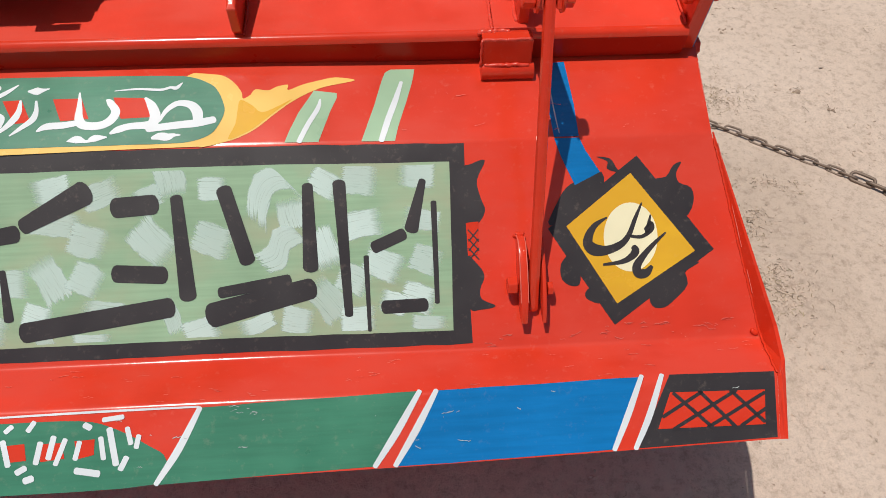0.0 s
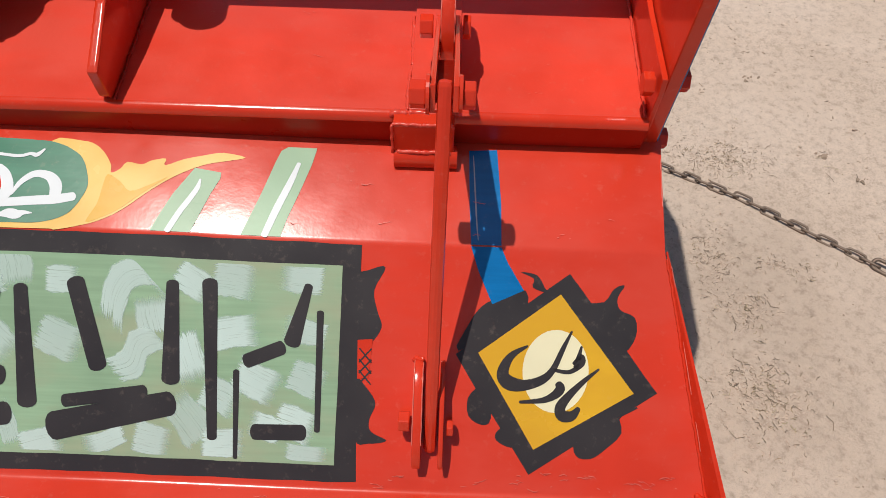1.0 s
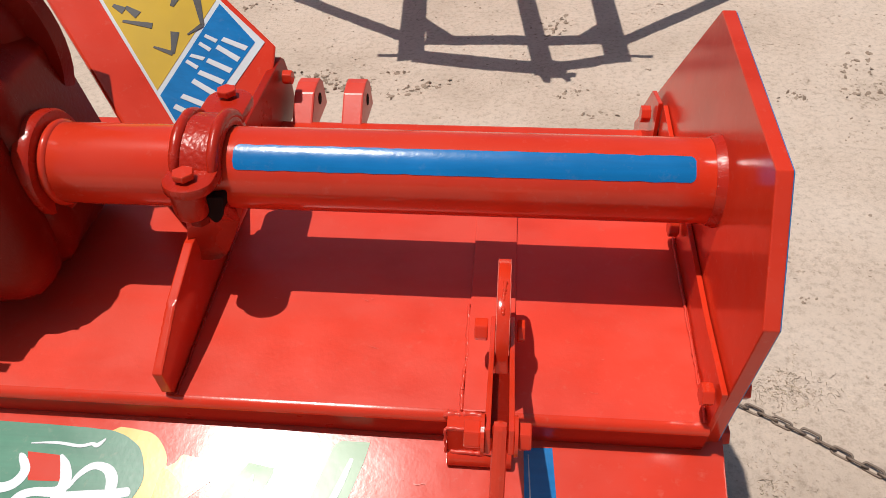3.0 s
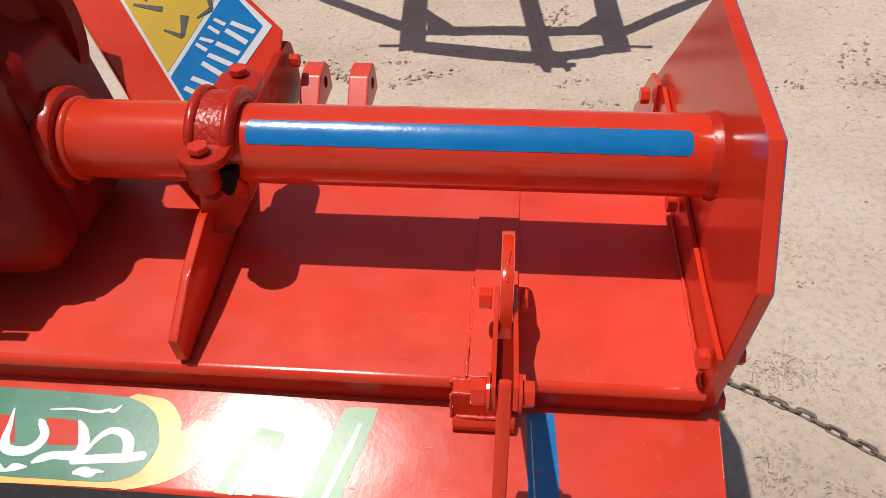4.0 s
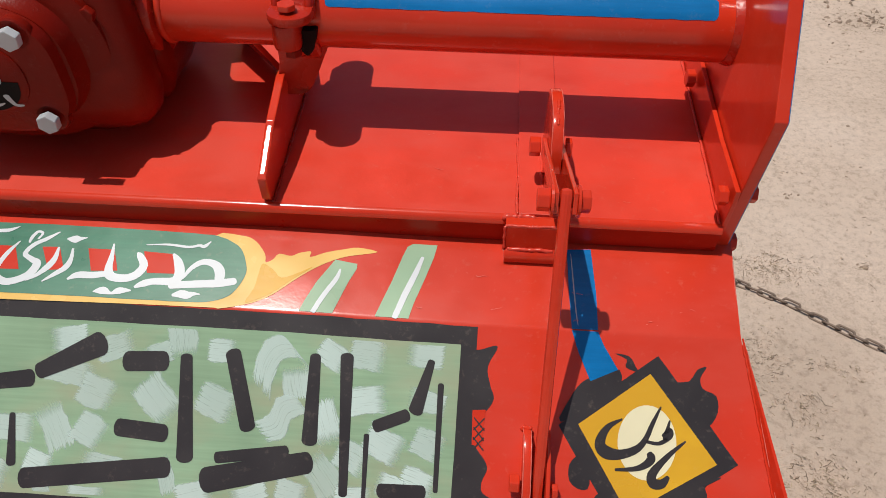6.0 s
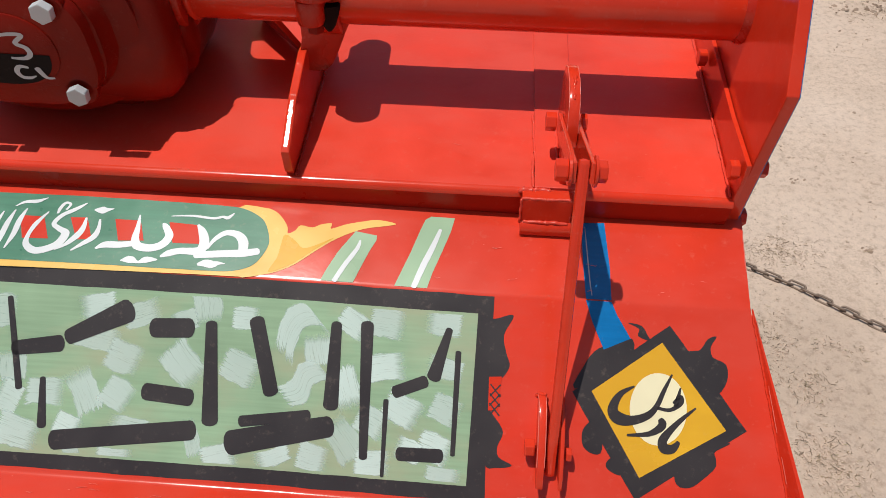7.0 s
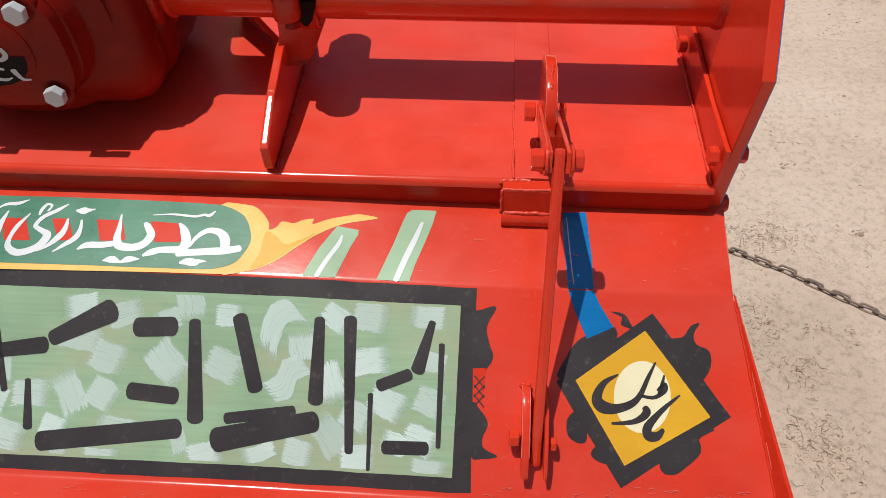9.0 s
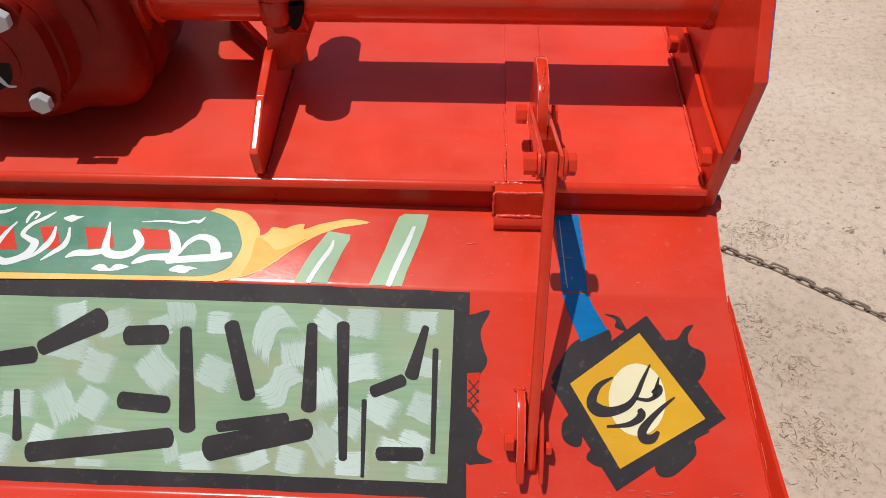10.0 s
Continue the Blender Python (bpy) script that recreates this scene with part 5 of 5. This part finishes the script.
M_R = M_U.cross(M_N).normalized()


def on_mast(r, u, w=0.0):
    return M_0 + M_R * r + M_U * u + M_N * w


def slab(outline, lo, hi, round_=0.002):
    bm = bmesh.new()
    rings = [[bm.verts.new(on_mast(r, u, w)) for r, u in outline] for w in (lo, hi)]
    bm.faces.new(rings[0])
    bm.faces.new(rings[1])
    n = len(outline)
    for i in range(n):
        bm.faces.new((rings[0][i], rings[0][(i + 1) % n], rings[1][(i + 1) % n], rings[1][i]))
    bmesh.ops.recalc_face_normals(bm, faces=bm.faces)
    if round_:
        bevel(bm, round_)
    return bm


mast = part("headstock_brace", slab([(0.023, -0.022), (-0.011, 0.106), (-0.10, 0.45), (-0.12, 0.62), (-0.25, 0.62), (-0.241, -0.16), (-0.03, -0.10)], -0.02, 0.0, 0.004), RED, tiller, "broad sloping red headstock brace with a painted sign")
# web is a darker red than the brace, so shade is in its colour
part("brace_web", slab([(-0.06, -0.09), (-0.06, 0.60), (-0.222, 0.60), (-0.222, -0.15)], -0.075, -0.02, 0.003), RED_CAST, mast, "web under the brace, in darker red for shade")
part("sign_rim", slab([(0.010, -0.010), (-0.022, 0.106), (-0.105, 0.45), (-0.180, 0.45), (-0.178, -0.115), (-0.16, -0.110)], 0.0, 0.0015, 0), SIGN_WHITE, mast, "white painted rim")
part("blue_field", slab([(-0.004, -0.004), (-0.020, 0.079), (-0.174, -0.024), (-0.174, -0.104)], 0.0015, 0.0022, 0), BLUE, mast, "blue painted field")
part("yellow_field", slab([(-0.022, 0.087), (-0.111, 0.445), (-0.174, 0.445), (-0.174, -0.015)], 0.0015, 0.0022, 0), SIGN_YELLOW, mast, "yellow painted field")
S_D, S_N = Vector((-0.857, -0.515)), Vector((-0.515, 0.857))
for first, step, lo, hi, half, count in ((0.022, 0.0235, 0.007, 0.046, 0.0058, 7), (0.036, 0.0185, 0.051, 0.071, 0.0042, 4)):
    for k in range(count):
        c = Vector((0, -0.004)) + S_D * (first + step * k)
        slant = 0.004 * math.sin(k * 2.3 + first * 90)
        part("writing_bar", slab([tuple(c + S_D * e + S_N * h) for e, h in ((-half, lo), (half * 0.6, lo), (half * 0.9 + slant, hi), (-half * 0.5 + slant, hi))], 0.0022, 0.003, 0), SIGN_WHITE, mast, "plain white bar")
for a, b, w in (((-0.043, 0.116), (-0.062, 0.056), 0.014), ((-0.062, 0.056), (-0.090, 0.050), 0.007), ((-0.070, 0.120), (-0.088, 0.104), 0.014), ((-0.105, 0.062), (-0.125, 0.030), 0.013), ((-0.125, 0.030), (-0.145, 0.052), 0.008), ((-0.13, 0.085), (-0.165, 0.110), 0.010), ((-0.14, 0.11), (-0.15, 0.13), 0.014), ((-0.155, 0.125), (-0.165, 0.14), 0.013)):
    d = Vector((b[0] - a[0], b[1] - a[1])).normalized()
    n = Vector((-d.y, d.x)) * w / 2
    part("writing_bar", slab([(a[0] + n.x, a[1] + n.y), (a[0] - n.x, a[1] - n.y), (b[0] - n.x * 0.4, b[1] - n.y * 0.4), (b[0] + n.x * 0.4, b[1] + n.y * 0.4)], 0.0022, 0.003, 0), BLACK, mast, "plain black bar")
# bracket face also gets the red with shade mixed into it
part("brace_bracket", prism([(1.05, 0.648), (1.27, 0.678), (1.285, 0.60), (1.452, 0.60), (1.448, 0.660), (1.428, 0.706), (1.414, 0.716), (1.05, 0.712)], -0.228, -0.215, "x", 0.002), RED_SHADED, tiller, "upright red bracket plate")
part("bracket_bolt", hex_bolt((-0.2145, 1.396, 0.690), (1, 0, 0), 0.020, 0.016, False, 0.3), RED, tiller)
part("front_beam", box((-1.40, 1.29, 0.555), (0.379, 1.37, 0.625), 0.006), RED, tiller, "red square front beam")
for x in (-0.182, -0.100):
    part("hitch_lug", prism([(1.352, 0.60), (1.474, 0.60), (1.464, 0.648), (1.450, 0.661), (1.430, 0.664), (1.402, 0.660), (1.360, 0.624)], x - 0.017, x + 0.017, "x", 0.003), RED_DECK, tiller, "red hitch lug with a pin hole")
    # dark disc on the lug's face painted as the hole's shade
    part("pin_hole", rod((x + 0.0160, 1.428, 0.634), (x + 0.0178, 1.428, 0.634), 0.010, None, 24), DARK, tiller)
front_flange = part("front_flange", prism([(1.275, 0.60), (1.38, 0.60), (1.39, 0.65), (1.33, 0.715), (1.275, 0.725)], 0.366, 0.372, "x", 0.001), RED, tiller, "upright red flange plate")
part("bolt", hex_bolt((0.366, 1.305, 0.69), (-1, 0, 0), 0.022, 0.014, False), RED, front_flange)


# ---- chain on the ground ----
def chain_link(pitch, thick):
    bm = bmesh.new()
    n, m = 20, 8
    rings = []
    for i in range(n):
        t = 2 * math.pi * i / n
        st = (pitch - thick) * 0.42
        c = Vector((math.copysign(st, math.cos(t)) * (0 if abs(math.cos(t)) < 0.01 else 1) + math.cos(t) * thick * 1.25, math.sin(t) * thick * 1.35, 0))
        out = Vector((math.cos(t), math.sin(t), 0))
        rings.append([bm.verts.new(c + out * (thick / 2 * math.cos(2 * math.pi * j / m)) + Vector((0, 0, thick / 2 * math.sin(2 * math.pi * j / m)))) for j in range(m)])
    for i in range(n):
        for j in range(m):
            bm.faces.new((rings[i][j], rings[(i + 1) % n][j], rings[(i + 1) % n][(j + 1) % m], rings[i][(j + 1) % m]))
    return bm


chain = tagged(new("chain"), "rusty steel link chain lying slack on the earth", "chain")
chain.location = (0.72, 1.255, 0.0)
line = spline([(0.42, 1.43), (0.60, 1.335), (0.76, 1.232), (0.92, 1.115), (1.10, 0.978), (1.34, 0.845)], 60, False)
meshes = []
for pitch, thick in ((0.034, 0.0052), (0.045, 0.0075)):
    ob = part("link", chain_link(pitch, thick), RUST, chain, "", 60)
    meshes.append((ob.data, pitch, thick))
    bpy.data.objects.remove(ob)
walked, want, k = 0.0, 0.0, 0
for (x0, y0), (x1, y1) in zip(line, line[1:]):
    walked += math.hypot(x1 - x0, y1 - y0)
    me, pitch, thick = meshes[0 if walked < 0.66 else 1]
    if walked >= want:
        want = walked + pitch * 0.80
        ob = new("link", me)
        ob.parent = chain
        roll = 35 if k % 2 else -48
        x, y = x0 + 0.003 * noise.noise(Vector((k * 0.37, 0, 0))), y0 + 0.004 * noise.noise(Vector((0, k * 0.41, 0)))
        ob.matrix_basis = Matrix.Translation((x - 0.72, y - 1.255, ground_z(x, y) + thick * 0.95)) @ Matrix.Rotation(math.atan2(y1 - y0, x1 - x0), 4, "Z") @ Matrix.Rotation(radians(roll), 4, "X")
        k += 1

# ---- implement frame standing ahead; its shadow falls on the earth ----
FH = 0.85
SHIFT = Vector((SUN.x, SUN.y, 0)) / SUN.z * FH + Vector((0, 0, FH))
other = tagged(new("implement_frame"), "steel implement frame of welded bars parked ahead", "implement")
other.location = (0.1, 4.2, 0)
for k, (a, b, w) in enumerate((((-0.93, 3.568), (-0.300, 3.062), 0.064), ((-0.21, 3.035), (0.50, 3.012), 0.084), ((0.53, 2.994), (0.97, 3.393), 0.062),
                ((-0.38, 2.913), (-0.29, 2.913), 0.022), ((-0.235, 2.896), (0.21, 2.797), 0.094), ((0.28, 2.797), (0.48, 2.853), 0.068), ((0.54, 2.874), (0.63, 2.870), 0.022),
                ((-0.250, 2.863), (-0.373, 4.2), 0.099), ((0.246, 2.74), (0.085, 4.2), 0.074), ((0.507, 2.827), (0.460, 4.2), 0.090), ((-0.40, 4.2), (0.50, 4.2), 0.08))):
    pa, pb = Vector((*a, 0)) + SHIFT - other.location, Vector((*b, 0)) + SHIFT - other.location
    part("frame_bar", bar(pa, pb, w, 0.036 - 0.0014 * k, 0.004, (0, 0, 1)), RED_CAST, other)
foot_line = [(0.199, 2.845), (0.200, 2.767), (0.225, 2.737), (0.241, 2.692), (0.262, 2.687), (0.264, 2.720), (0.307, 2.719), (0.318, 2.686), (0.332, 2.694), (0.333, 2.723), (0.350, 2.723), (0.352, 2.752), (0.320, 2.756), (0.323, 2.835), (0.27, 2.85)]
for outline, name in (([(-0.24, 3.25), (-0.11, 3.075), (-0.20, 2.99)], "corner_plate"), ([(0.462, 3.17), (0.366, 3.048), (0.36, 2.985), (0.462, 2.975)], "corner_plate"), (foot_line, "foot_plate")):
    part(name, prism([(x + SHIFT.x - 0.1, y + SHIFT.y - 4.2) for x, y in outline], FH - 0.008, FH + 0.008, "z", 0.001), RED_CAST, other)
for x in (-0.42, 0.24):
    part("frame_leg", box((x - 0.1 - 0.03, -0.03, -0.01), (x - 0.1 + 0.03, 0.03, FH), 0.004), RED_CAST, other)
